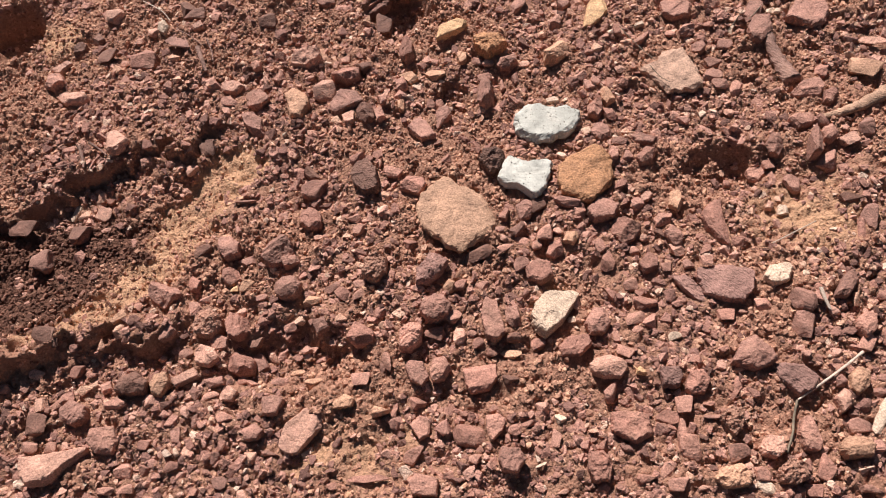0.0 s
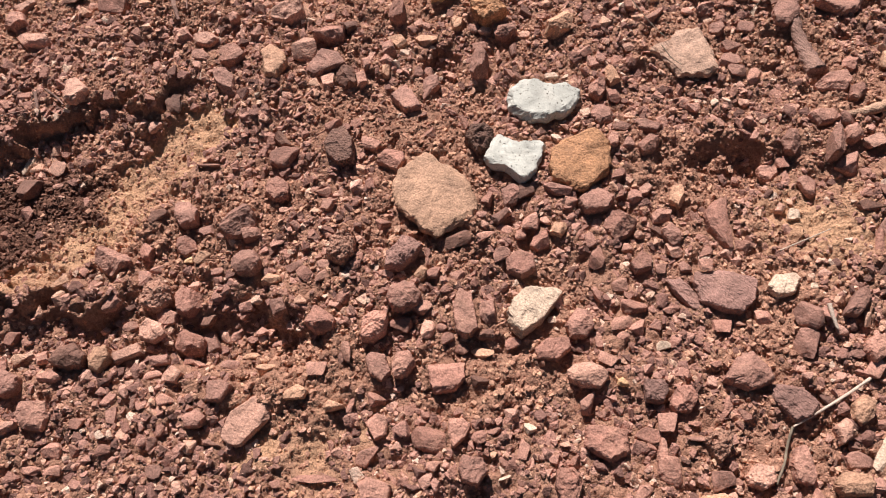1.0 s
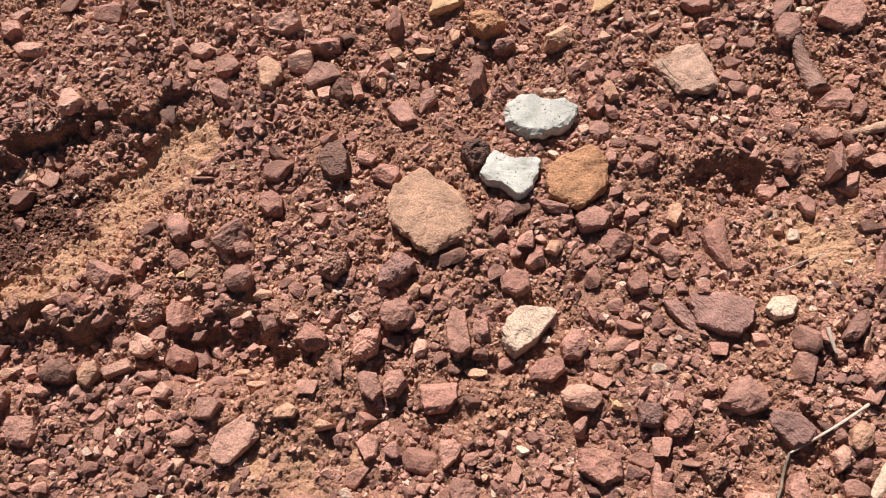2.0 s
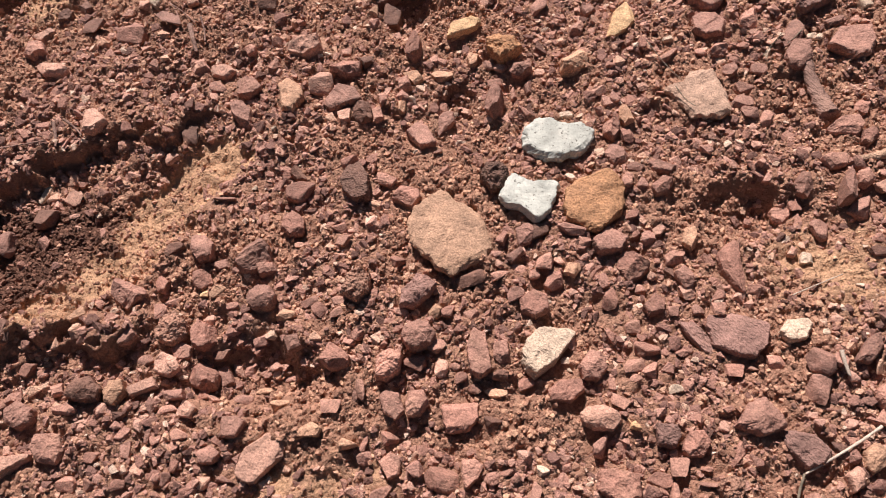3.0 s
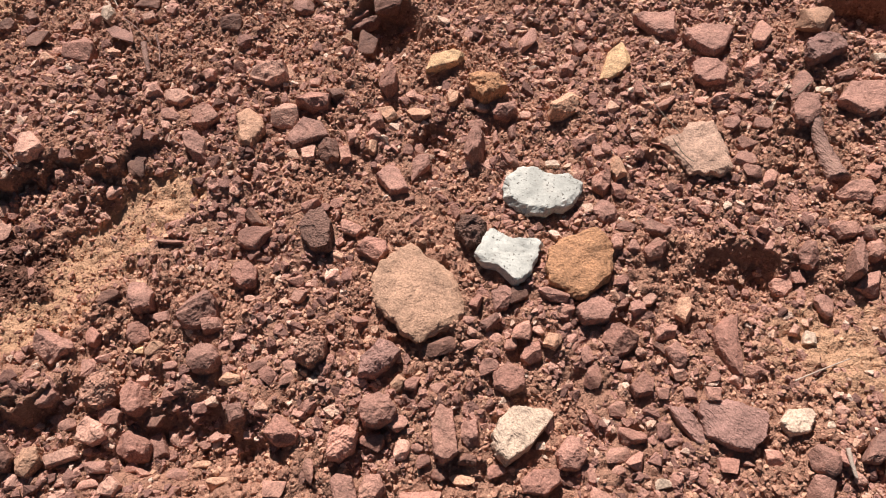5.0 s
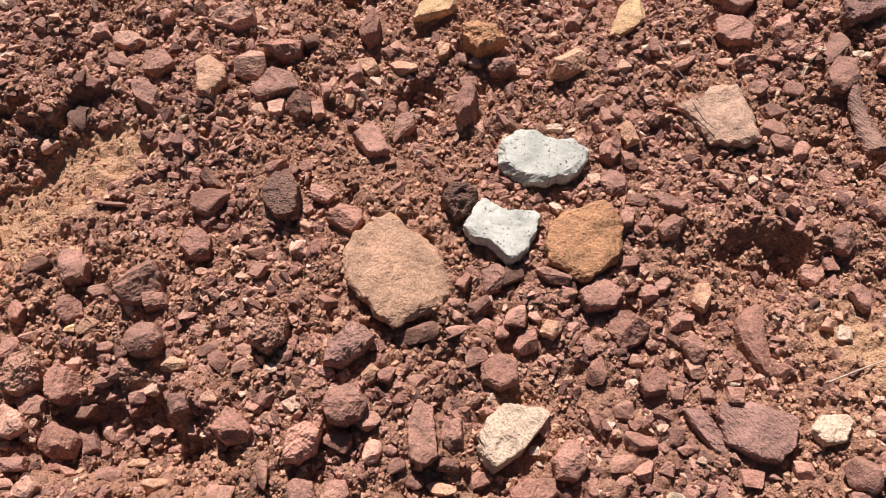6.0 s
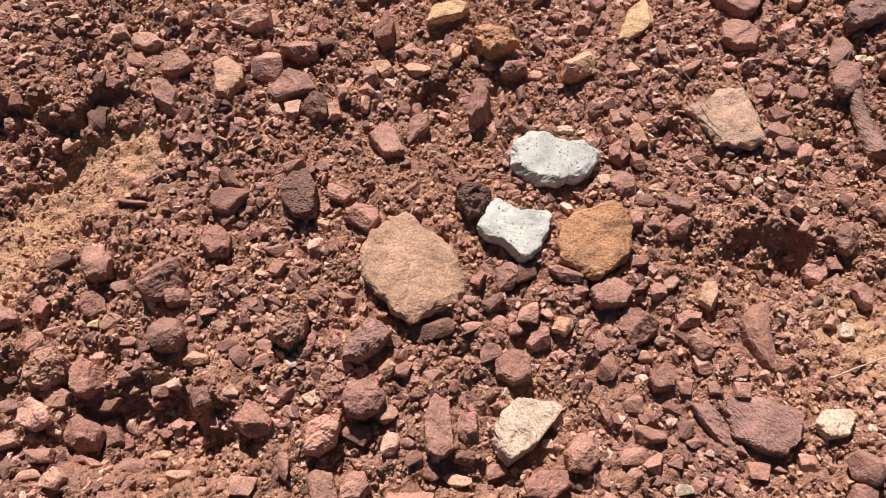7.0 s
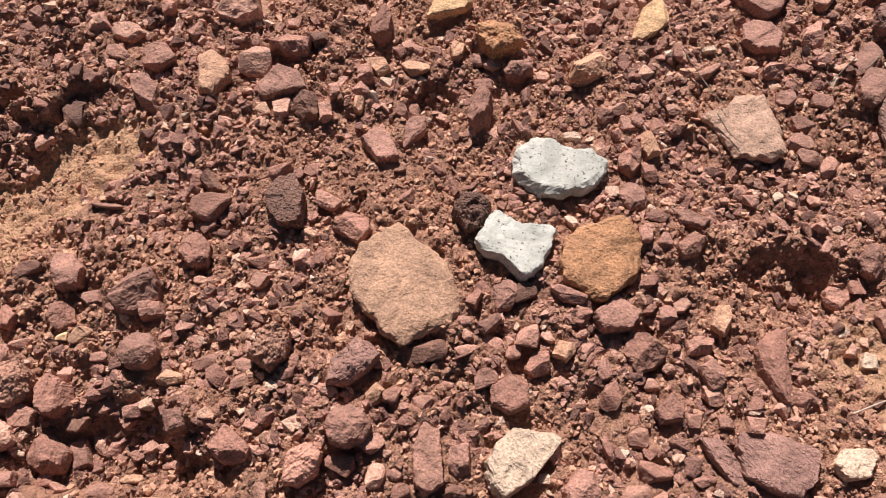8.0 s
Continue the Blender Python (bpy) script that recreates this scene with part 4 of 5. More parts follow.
chip("block", "tan", -0.101, 0.540, [(-0.3, -0.7), (0.4, -0.9), (0.5, 0.8), (-0.4, 0.6)])
chip("block", "pink", -0.125, 0.528, [(-0.2, -1.1), (0.7, -0.5), (0.2, 1.0), (-0.7, 0.5)])
chip("flake", "pale", -0.164, 0.529, [(-0.4, -1.0), (0.7, -0.7), (0.6, 1.0), (-0.8, 0.2)])
chip("block", "pink", 0.092, 0.655, [(-0.7, -1.0), (0.5, -1.0), (0.9, 0.4), (0.4, 1.0), (-0.9, -0.1)])
chip("flake", "pink", 0.110, 0.652, [(-0.4, -0.5), (0.3, -0.4), (0.5, 0.5), (-0.5, 0.1)])
chip("block", "mauve", 0.106, 0.685, [(-0.4, -1.1), (1.0, 0.1), (0.4, 1.1), (-1.0, -0.0)])
chip("block", "pink", 0.285, 0.661, [(-1.2, -1.0), (-0.2, -1.3), (0.9, -0.8), (1.2, 0.9), (0.2, 1.3), (-1.0, 0.4)])
chip("flake", "pink", 0.365, 0.522, [(-1.4, -0.9), (1.1, -1.2), (1.9, -0.1), (1.6, 1.1), (-0.2, 0.9), (-1.9, -0.5)])
chip("block", "red", 0.386, 0.546, [(-0.9, -0.6), (0.2, -1.0), (0.9, 0.3), (0.4, 1.1), (-0.7, 0.4)])
chip("block", "red", 0.387, 0.508, [(-0.9, -0.7), (-0.2, -1.1), (0.9, 0.0), (0.6, 1.1), (-0.7, 0.6)])
chip("block", "tan", 0.143, 0.530, [(-0.8, -0.2), (-0.3, -1.3), (0.8, -0.6), (0.1, 1.4), (-0.8, 1.2)])
chip("wedge", "pink", 0.127, 0.514, [(-0.8, -0.5), (0.2, -1.3), (0.9, -0.1), (0.9, 1.4), (-0.9, 0.6)])
chip("wedge", "mauve", 0.246, 0.623, [(-0.8, -0.9), (0.7, -0.8), (1.1, 0.3), (-0.1, 0.8), (-1.1, -0.5)])
chip("flake", "pink", 0.191, 0.611, [(-1.0, -0.9), (0.1, -0.4), (1.3, 1.0), (0.5, 1.0), (-1.3, -0.3)])
chip("block", "mauve", 0.257, 0.594, [(-0.8, -0.6), (0.0, -1.0), (0.8, -0.1), (0.4, 1.0), (-0.8, 0.5)])
chip("flake", "cream", 0.357, 0.639, [(0.2, -0.3), (0.6, 0.4), (-0.1, 0.4), (-0.6, -0.3)])
chip("block", "cream", 0.300, 0.617, [(-0.2, -0.8), (0.4, 0.1), (0.3, 0.8), (-0.4, 0.2)])
chip("flake", "cream", 0.193, 0.639, [(-0.5, -0.5), (0.6, -0.3), (0.5, 0.4), (-0.6, -0.1)])
chip("block", "cream", 0.413, 0.685, [(-0.3, -0.7), (0.7, -0.4), (0.5, 0.7), (-0.7, 0.4)])
chip("flake", "mauve", 0.375, 0.659, [(-0.8, -0.8), (0.5, -0.5), (1.3, 0.8), (0.4, 0.7), (-1.3, -0.2)])
chip("block", "red", -0.085, 0.425, [(-0.9, -0.5), (0.7, -1.3), (1.6, -0.2), (1.1, 0.8), (-0.7, 1.3), (-1.6, -0.2)])
chip("flake", "pink", -0.108, 0.449, [(-0.9, -0.5), (0.5, -0.9), (1.2, -0.1), (0.1, 0.4), (-1.2, 0.9)])
chip("block", "mauve", 0.035, 0.385, [(-0.6, -1.4), (0.6, -0.9), (0.9, 0.8), (-0.1, 1.4), (-1.0, 0.6)])
chip("flake", "mauve", 0.025, 0.362, [(-0.1, -0.9), (1.1, 0.4), (0.7, 0.9), (-1.1, -0.3)])
chip("block", "red", 0.012, 0.379, [(0.3, -0.8), (0.7, 0.4), (0.3, 0.8), (-0.7, -0.4)])
chip("flake", "mauve", 0.081, 0.392, [(-0.2, -0.6), (1.2, -0.7), (1.6, 0.2), (-0.2, 0.7), (-1.6, 0.3)])
chip("block", "tan", 0.081, 0.349, [(0.3, -0.8), (0.9, 0.0), (0.8, 0.7), (-0.3, 0.8), (-0.8, -0.4)])
chip("block", "red", 0.064, 0.338, [(-0.2, -1.0), (0.9, -0.4), (0.7, 1.0), (-0.5, 0.9), (-1.0, -0.5)])
chip("block", "red", 0.142, 0.356, [(-0.6, -1.6), (0.7, -0.9), (1.6, 0.3), (-0.3, 1.6), (-1.4, 1.3), (-1.7, -0.1)])
chip("flake", "pale", 0.168, 0.398, [(-0.6, -0.7), (0.2, -0.6), (0.8, 0.1), (0.3, 0.7), (-0.7, -0.1)])
chip("flake", "tan", 0.197, 0.388, [(0.2, -1.3), (0.7, -0.4), (0.7, 1.3), (-0.4, 1.1), (-0.8, -0.5)])
chip("block", "pink", 0.181, 0.367, [(-0.8, -0.8), (0.7, -0.5), (1.0, 0.7), (-0.3, 0.8), (-1.0, 0.1)])
chip("block", "mauve", 0.188, 0.347, [(0.0, -1.2), (0.9, -1.1), (0.9, 0.4), (0.2, 1.2), (-0.9, 0.3)])
chip("flake", "red", 0.232, 0.359, [(-0.8, -0.4), (0.1, -2.2), (1.0, -3.3), (1.2, -1.9), (1.0, 0.7), (1.2, 3.3), (-0.1, 2.5), (-1.1, 1.1)])
chip("flake", "pink", 0.293, 0.425, [(-0.8, -0.7), (0.1, -1.1), (1.0, -0.2), (1.0, 1.1), (-0.3, 1.1), (-1.0, 0.4)])
chip("block", "mauve", 0.317, 0.454, [(-0.7, -1.0), (0.2, -1.5), (0.9, -0.4), (0.9, 1.4), (-0.2, 1.5), (-0.9, 0.4)])
chip("wedge", "mauve", 0.354, 0.450, [(0.2, -2.2), (0.8, 0.6), (0.8, 2.1), (-0.4, 0.3), (-0.8, -2.1)])
chip("round", "pink", 0.377, 0.460, [(-0.8, -0.7), (-0.1, -1.1), (0.8, -0.3), (0.4, 1.1), (-0.8, 0.6)])
chip("flake", "pink", 0.349, 0.479, [(-0.6, -0.9), (1.0, -0.5), (1.5, 0.9), (-0.4, 0.9), (-1.6, 0.3)])
chip("round", "red", 0.173, 0.443, [(-0.6, -1.1), (0.6, -0.7), (1.2, 0.7), (0.1, 1.1), (-1.1, -0.2)])
chip("flake", "mauve", 0.175, 0.468, [(-0.9, -0.6), (0.8, -0.8), (1.5, 0.1), (0.1, 0.8), (-1.4, 0.4)])
chip("flake", "mauve", 0.148, 0.468, [(-0.9, -0.5), (0.4, -0.6), (1.0, 0.1), (-0.1, 0.5), (-1.1, -0.1)])
chip("block", "pink", 0.138, 0.448, [(-0.3, -0.8), (0.5, -0.6), (0.6, 0.7), (-0.1, 0.8), (-0.6, -0.1)])
chip("block", "cream", 0.308, 0.374, [(0.5, -0.7), (0.6, 0.4), (-0.2, 0.7), (-0.6, -0.6)])
chip("block", "pale", 0.297, 0.381, [(0.2, -0.6), (0.6, 0.1), (0.1, 0.6), (-0.6, -0.5)])
chip("flake", "mauve", 0.127, 0.482, [(-0.1, -1.4), (1.2, -0.8), (1.3, 0.3), (-0.3, 1.3), (-1.2, -0.1)])
chip("block", "tan", -0.048, 0.301, [(-0.4, -0.9), (0.3, -0.5), (0.7, 0.4), (0.0, 0.9), (-0.7, -0.1)])
chip("block", "mauve", 0.016, 0.264, [(-0.7, -0.6), (-0.1, -1.2), (0.8, -0.8), (0.6, 1.2), (-0.8, 0.8)])
chip("block", "dark", 0.014, 0.244, [(-0.6, -0.5), (0.9, -0.5), (0.9, 0.2), (-0.1, 0.5), (-0.8, -0.1)])

rock("pebble", "pale", -0.491, 0.726, 0.0272, 0.0243, -7, 0.7)
rock("block", "dark", -0.385, 0.724, 0.0231, 0.0304, -8, 0.72)
rock("pebble", "pale", -0.430, 0.689, 0.0168, 0.0147, -7, 0.7)
rock("slab", "mauve", -0.387, 0.664, 0.0423, 0.0274, -28, 0.5)
rock("block", "dark", -0.486, 0.656, 0.0272, 0.0222, -7, 0.72)
rock("block", "red", -0.434, 0.642, 0.0345, 0.0263, -5, 0.72)
rock("block", "pink", -0.313, 0.567, 0.0250, 0.0127, -5, 0.72)
rock("block", "dark", -0.339, 0.509, 0.0240, 0.0272, -5, 0.72)
rock("shard", "cream", -0.498, 0.438, 0.0281, 0.0099, 88, 0.65)
rock("slab", "pale", -0.461, 0.431, 0.0239, 0.0186, 0, 0.5)
rock("slab", "mauve", -0.284, 0.419, 0.0356, 0.0172, 7, 0.5)
rock("pebble", "pale", -0.355, 0.478, 0.0176, 0.0119, 45, 0.7)
rock("slab", "cream", -0.253, 0.444, 0.0234, 0.0140, 21, 0.5)
rock("block", "cream", -0.242, 0.509, 0.0099, 0.0089, 72, 0.72)
rock("pebble", "mauve", -0.522, 0.371, 0.0291, 0.0247, 92, 0.7)
rock("block", "dark", -0.554, 0.415, 0.0354, 0.0214, -3, 0.72)
rock("block", "dark", -0.482, 0.403, 0.0250, 0.0233, -2, 0.72)
rock("block", "pale", -0.195, 0.571, 0.0294, 0.0275, 8, 0.72)
rock("block", "red", -0.064, 0.541, 0.0137, 0.0125, -9, 0.72)
rock("block", "red", -0.157, 0.466, 0.0270, 0.0231, 62, 0.72)
rock("block", "red", -0.048, 0.460, 0.0174, 0.0130, 73, 0.72)
rock("block", "pink", -0.146, 0.374, 0.0136, 0.0136, -4, 0.72)
rock("block", "red", -0.200, 0.433, 0.0288, 0.0254, 64, 0.72)
rock("block", "pink", 0.055, 0.357, 0.0167, 0.0177, -4, 0.72)
rock("block", "pink", 0.031, 0.349, 0.0167, 0.0115, -4, 0.72)
rock("slab", "mauve", 0.288, 0.597, 0.0188, 0.0158, -6, 0.5)
rock("block", "cream", 0.350, 0.642, 0.0115, 0.0099, -5, 0.72)
rock("block", "tan", 0.432, 0.541, 0.0358, 0.0247, -26, 0.72)
rock("slab", "pale", 0.454, 0.587, 0.0363, 0.0184, -13, 0.5)
rock("block", "pale", 0.395, 0.450, 0.0211, 0.0156, 20, 0.72)
rock("block", "mauve", 0.369, 0.430, 0.0320, 0.0228, 54, 0.72)
rock("block", "mauve", 0.413, 0.462, 0.0168, 0.0194, -7, 0.72)
rock("slab", "pink", 0.401, 0.416, 0.0327, 0.0225, -37, 0.5)
rock("pebble", "mauve", 0.154, 0.447, 0.0125, 0.0137, -5, 0.7)
rock("block", "cream", 0.245, 0.498, 0.0083, 0.0086, 0, 0.72)
rock("slab", "dark", 0.375, 0.377, 0.0250, 0.0120, -5, 0.5)
rock("block", "mauve", 0.391, 0.355, 0.0289, 0.0199, 52, 0.72)
rock("shard", "red", 0.376, 0.339, 0.0271, 0.0099, -88, 0.65)
rock("pebble", "mauve", 0.327, 0.406, 0.0228, 0.0209, -30, 0.7)
rock("block", "dark", -0.477, 0.266, 0.0312, 0.0245, -2, 0.72)
rock("block", "pink", -0.259, 0.214, 0.0114, 0.0105, 0, 0.72)
rock("block", "dark", -0.475, 0.178, 0.0250, 0.0202, 92, 0.72)
rock("pebble", "mauve", -0.480, 0.155, 0.0198, 0.0129, -3, 0.7)
rock("pebble", "pink", -0.458, 0.154, 0.0146, 0.0129, 0, 0.7)
rock("block", "pink", -0.279, 0.177, 0.0164, 0.0112, 18, 0.72)
rock("block", "pink", -0.233, 0.142, 0.0250, 0.0115, -2, 0.72)
rock("block", "red", -0.359, 0.153, 0.0146, 0.0106, 0, 0.72)
rock("block", "pink", -0.379, 0.129, 0.0198, 0.0149, -3, 0.72)
rock("block", "red", -0.326, 0.129, 0.0136, 0.0115, -4, 0.72)
rock("pebble", "pink", -0.396, 0.111, 0.0198, 0.0084, -3, 0.7)
rock("block", "pink", -0.373, 0.112, 0.0177, 0.0096, -3, 0.72)
rock("pebble", "mauve", -0.276, 0.112, 0.0156, 0.0136, -4, 0.7)
rock("block", "pink", -0.292, 0.126, 0.0156, 0.0115, -4, 0.72)
rock("block", "red", -0.446, 0.233, 0.0156, 0.0149, -4, 0.72)
rock("slab", "pale", -0.487, 0.231, 0.0229, 0.0120, -3, 0.5)
rock("block", "mauve", -0.256, 0.345, 0.0156, 0.0125, -4, 0.72)
rock("block", "cream", 0.078, 0.253, 0.0084, 0.0073, -7, 0.72)
rock("block", "dark", 0.009, 0.201, 0.0177, 0.0115, -3, 0.72)
rock("shard", "mauve", -0.118, 0.217, 0.0243, 0.0086, 80, 0.65)
rock("block", "tan", -0.126, 0.178, 0.0263, 0.0187, 18, 0.72)
rock("shard", "red", -0.107, 0.178, 0.0180, 0.0063, 80, 0.65)
rock("block", "red", -0.084, 0.183, 0.0177, 0.0146, -3, 0.72)
rock("block", "cream", 0.054, 0.160, 0.0114, 0.0115, 0, 0.72)
rock("block", "pink", -0.090, 0.134, 0.0234, 0.0136, 58, 0.72)
rock("slab", "red", -0.133, 0.114, 0.0437, 0.0130, 1, 0.5)
rock("slab", "cream", 0.030, 0.116, 0.0168, 0.0087, 22, 0.5)
rock("slab", "pale", 0.052, 0.097, 0.0344, 0.0125, 3, 0.5)
rock("block", "pink", 0.048, 0.141, 0.0184, 0.0096, 74, 0.72)
rock("pebble", "red", -0.035, 0.148, 0.0312, 0.0229, -2, 0.7)
rock("block", "pink", -0.030, 0.126, 0.0116, 0.0102, 63, 0.72)
rock("shard", "red", 0.120, 0.316, 0.0354, 0.0233, 66, 0.65)
rock("pebble", "mauve", 0.299, 0.264, 0.0250, 0.0255, -2, 0.7)
rock("block", "red", 0.149, 0.273, 0.0250, 0.0178, -2, 0.72)
rock("block", "pink", 0.152, 0.254, 0.0179, 0.0150, 54, 0.72)
rock("block", "red", 0.226, 0.255, 0.0177, 0.0139, -3, 0.72)
rock("block", "pale", 0.241, 0.261, 0.0156, 0.0086, -4, 0.72)
rock("pebble", "pink", 0.264, 0.265, 0.0177, 0.0129, -3, 0.7)
rock("block", "mauve", 0.295, 0.241, 0.0267, 0.0184, 69, 0.72)
rock("block", "cream", 0.174, 0.237, 0.0136, 0.0094, -4, 0.72)
rock("slab", "pink", 0.133, 0.243, 0.0219, 0.0125, -5, 0.5)
rock("block", "pink", 0.122, 0.222, 0.0182, 0.0116, -24, 0.72)
rock("block", "ochre", 0.133, 0.204, 0.0146, 0.0137, -4, 0.72)
rock("slab", "red", 0.195, 0.171, 0.0396, 0.0127, -3, 0.5)
rock("block", "pink", 0.171, 0.167, 0.0177, 0.0180, -3, 0.72)
rock("block", "pink", 0.351, 0.220, 0.0211, 0.0126, 57, 0.72)
rock("shard", "cream", 0.345, 0.149, 0.0377, 0.0099, 62, 0.65)
rock("slab", "red", 0.154, 0.157, 0.0229, 0.0137, -3, 0.5)
rock("slab", "mauve", 0.189, 0.152, 0.0250, 0.0137, -2, 0.5)
rock("shard", "pink", 0.169, 0.127, 0.0270, 0.0228, -67, 0.65)
rock("block", "mauve", 0.211, 0.120, 0.0198, 0.0180, -3, 0.72)
rock("block", "red", 0.286, 0.105, 0.0237, 0.0149, 61, 0.72)
rock("block", "pink", 0.230, 0.102, 0.0166, 0.0129, 0, 0.72)
rock("block", "cream", 0.230, 0.090, 0.0167, 0.0129, -4, 0.72)
rock("block", "pale", 0.173, 0.093, 0.0184, 0.0094, 16, 0.72)
rock("block", "pink", 0.146, 0.108, 0.0177, 0.0112, 62, 0.72)
rock("block", "mauve", 0.098, 0.181, 0.0303, 0.0222, 74, 0.72)
rock("block", "pink", 0.153, 0.095, 0.0198, 0.0127, 0, 0.72)
rock("block", "red", 0.120, 0.104, 0.0256, 0.0195, 27, 0.72)
rock("block", "mauve", 0.325, 0.142, 0.0252, 0.0146, 7, 0.72)
rock("block", "red", 0.271, 0.086, 0.0167, 0.0116, -4, 0.72)
rock("block", "pink", 0.316, 0.089, 0.0271, 0.0151, -2, 0.72)
rock("block", "dark", -0.126, 0.685, 0.0343, 0.0222, 88, 0.72)
rock("block", "pink", 0.297, 0.710, 0.0363, 0.0185, 63, 0.72)
rock("pebble", "tan", 0.353, 0.727, 0.0417, 0.0335, 3, 0.7)
rock("shard", "mauve", 0.332, 0.650, 0.0399, 0.0212, 75, 0.65)
rock("block", "dark", -0.108, 0.731, 0.0312, 0.0377, 2, 0.72)
rock("block", "dark", -0.376, 0.716, 0.0291, 0.0202, 2, 0.72)
rock("block", "dark", -0.275, 0.690, 0.0239, 0.0200, 2, 0.72)
rock("shard", "mauve", 0.048, 0.687, 0.0363, 0.0179, 66, 0.65)
rock("pebble", "mauve", -0.201, 0.721, 0.0239, 0.0221, 2, 0.7)
rock("block", "tan", -0.270, 0.319, 0.0151, 0.0135, 74, 0.72)
rock("block", "ochre", -0.284, 0.317, 0.0084, 0.0066, 7, 0.72)
rock("slab", "mauve", -0.253, 0.306, 0.0157, 0.0082, 8, 0.5)
rock("shard", "pale", -0.231, 0.328, 0.0125, 0.0052, 95, 0.65)
rock("pebble", "mauve", -0.174, 0.310, 0.0191, 0.0107, 29, 0.7)
rock("slab", "mauve", -0.141, 0.312, 0.0209, 0.0107, 6, 0.5)
rock("block", "pink", -0.145, 0.299, 0.0141, 0.0099, 17, 0.72)
rock("block", "mauve", -0.230, 0.216, 0.0182, 0.0105, -13, 0.72)
rock("block", "tan", -0.193, 0.212, 0.0194, 0.0126, 16, 0.72)
rock("block", "pink", -0.141, 0.208, 0.0208, 0.0139, 3, 0.72)
rock("block", "dark", -0.259, 0.258, 0.0188, 0.0119, 6, 0.72)
rock("slab", "pale", -0.193, 0.372, 0.0105, 0.0066, 6, 0.5)
rock("block", "dark", -0.322, 0.363, 0.0217, 0.0126, 17, 0.72)
rock("slab", "mauve", -0.153, 0.285, 0.0168, 0.0095, 7, 0.5)
rock("shard", "pink", -0.115, 0.225, 0.0229, 0.0115, 90, 0.65)
rock("pebble", "red", -0.270, 0.218, 0.0125, 0.0099, 5, 0.7)
rock("pebble", "tan", -0.215, 0.227, 0.0157, 0.0063, 8, 0.7)
rock("pebble", "pink", -0.298, 0.200, 0.0214, 0.0084, 14, 0.7)
rock("pebble", "pink", -0.330, 0.247, 0.0149, 0.0111, 25, 0.7)
rock("block", "red", -0.065, 0.254, 0.0214, 0.0155, -23, 0.72)
rock("pebble", "pink", -0.046, 0.268, 0.0186, 0.0140, 27, 0.7)
rock("pebble", "pale", -0.040, 0.247, 0.0177, 0.0136, 90, 0.7)
rock("pebble", "pink", -0.028, 0.250, 0.0115, 0.0084, 5, 0.7)
rock("block", "red", -0.021, 0.239, 0.0125, 0.0116, 5, 0.72)
rock("pebble", "red", -0.008, 0.231, 0.0136, 0.0119, -32, 0.7)
rock("block", "dark", 0.050, 0.389, 0.0188, 0.0167, 6, 0.72)
rock("pebble", "pale", 0.069, 0.358, 0.0105, 0.0094, 6, 0.7)
rock("block", "mauve", 0.028, 0.321, 0.0177, 0.0156, 3, 0.72)
rock("pebble", "pink", 0.045, 0.344, 0.0116, 0.0105, 10, 0.7)
rock("pebble", "pale", 0.011, 0.350, 0.0094, 0.0084, 90, 0.7)
rock("pebble", "mauve", 0.007, 0.360, 0.0125, 0.0083, 5, 0.7)
rock("pebble", "dark", -0.016, 0.335, 0.0302, 0.0158, 27, 0.7)
rock("shard", "pink", 0.012, 0.340, 0.0200, 0.0084, 28, 0.65)
rock("pebble", "pink", 0.001, 0.315, 0.0094, 0.0062, 6, 0.7)
rock("pebble", "pink", -0.015, 0.300, 0.0168, 0.0105, 7, 0.7)
rock("pebble", "pink", -0.026, 0.294, 0.0094, 0.0074, 6, 0.7)
rock("block", "red", -0.037, 0.303, 0.0139, 0.0119, 77, 0.72)
rock("block", "cream", 0.074, 0.260, 0.0084, 0.0073, 7, 0.72)
rock("block", "red", 0.039, 0.236, 0.0156, 0.0115, 4, 0.72)
rock("pebble", "tan", 0.011, 0.228, 0.0219, 0.0105, 5, 0.7)
rock("shard", "mauve", -0.110, 0.358, 0.0176, 0.0075, -45, 0.65)
rock("block", "red", -0.090, 0.356, 0.0147, 0.0147, 8, 0.72)
rock("pebble", "tan", -0.059, 0.587, 0.0252, 0.0157, 7, 0.7)
rock("pebble", "mauve", -0.007, 0.603, 0.0147, 0.0115, -8, 0.7)
rock("pebble", "pale", 0.006, 0.600, 0.0156, 0.0115, -4, 0.7)
rock("slab", "pale", 0.050, 0.593, 0.0127, 0.0105, 9, 0.5)
rock("block", "red", -0.057, 0.551, 0.0136, 0.0156, 4, 0.72)
rock("slab", "red", -0.057, 0.488, 0.0373, 0.0133, 13, 0.5)
rock("pebble", "red", 0.143, 0.507, 0.0167, 0.0166, 4, 0.7)
rock("pebble", "pink", 0.228, 0.619, 0.0136, 0.0115, 4, 0.7)
rock("pebble", "pale", 0.162, 0.571, 0.0127, 0.0104, 9, 0.7)
rock("slab", "pink", 0.179, 0.563, 0.0199, 0.0104, 6, 0.5)
rock("pebble", "mauve", 0.272, 0.539, 0.0178, 0.0157, 7, 0.7)
rock("pebble", "pink", 0.289, 0.533, 0.0192, 0.0127, 77, 0.7)
rock("pebble", "pale", 0.276, 0.502, 0.0105, 0.0105, 6, 0.7)
rock("slab", "mauve", 0.266, 0.553, 0.0240, 0.0156, 5, 0.5)
rock("slab", "pink", 0.270, 0.572, 0.0230, 0.0157, 5, 0.5)
rock("block", "red", 0.308, 0.435, 0.0147, 0.0147, 8, 0.72)
rock("pebble", "pink", 0.147, 0.335, 0.0115, 0.0094, 5, 0.7)
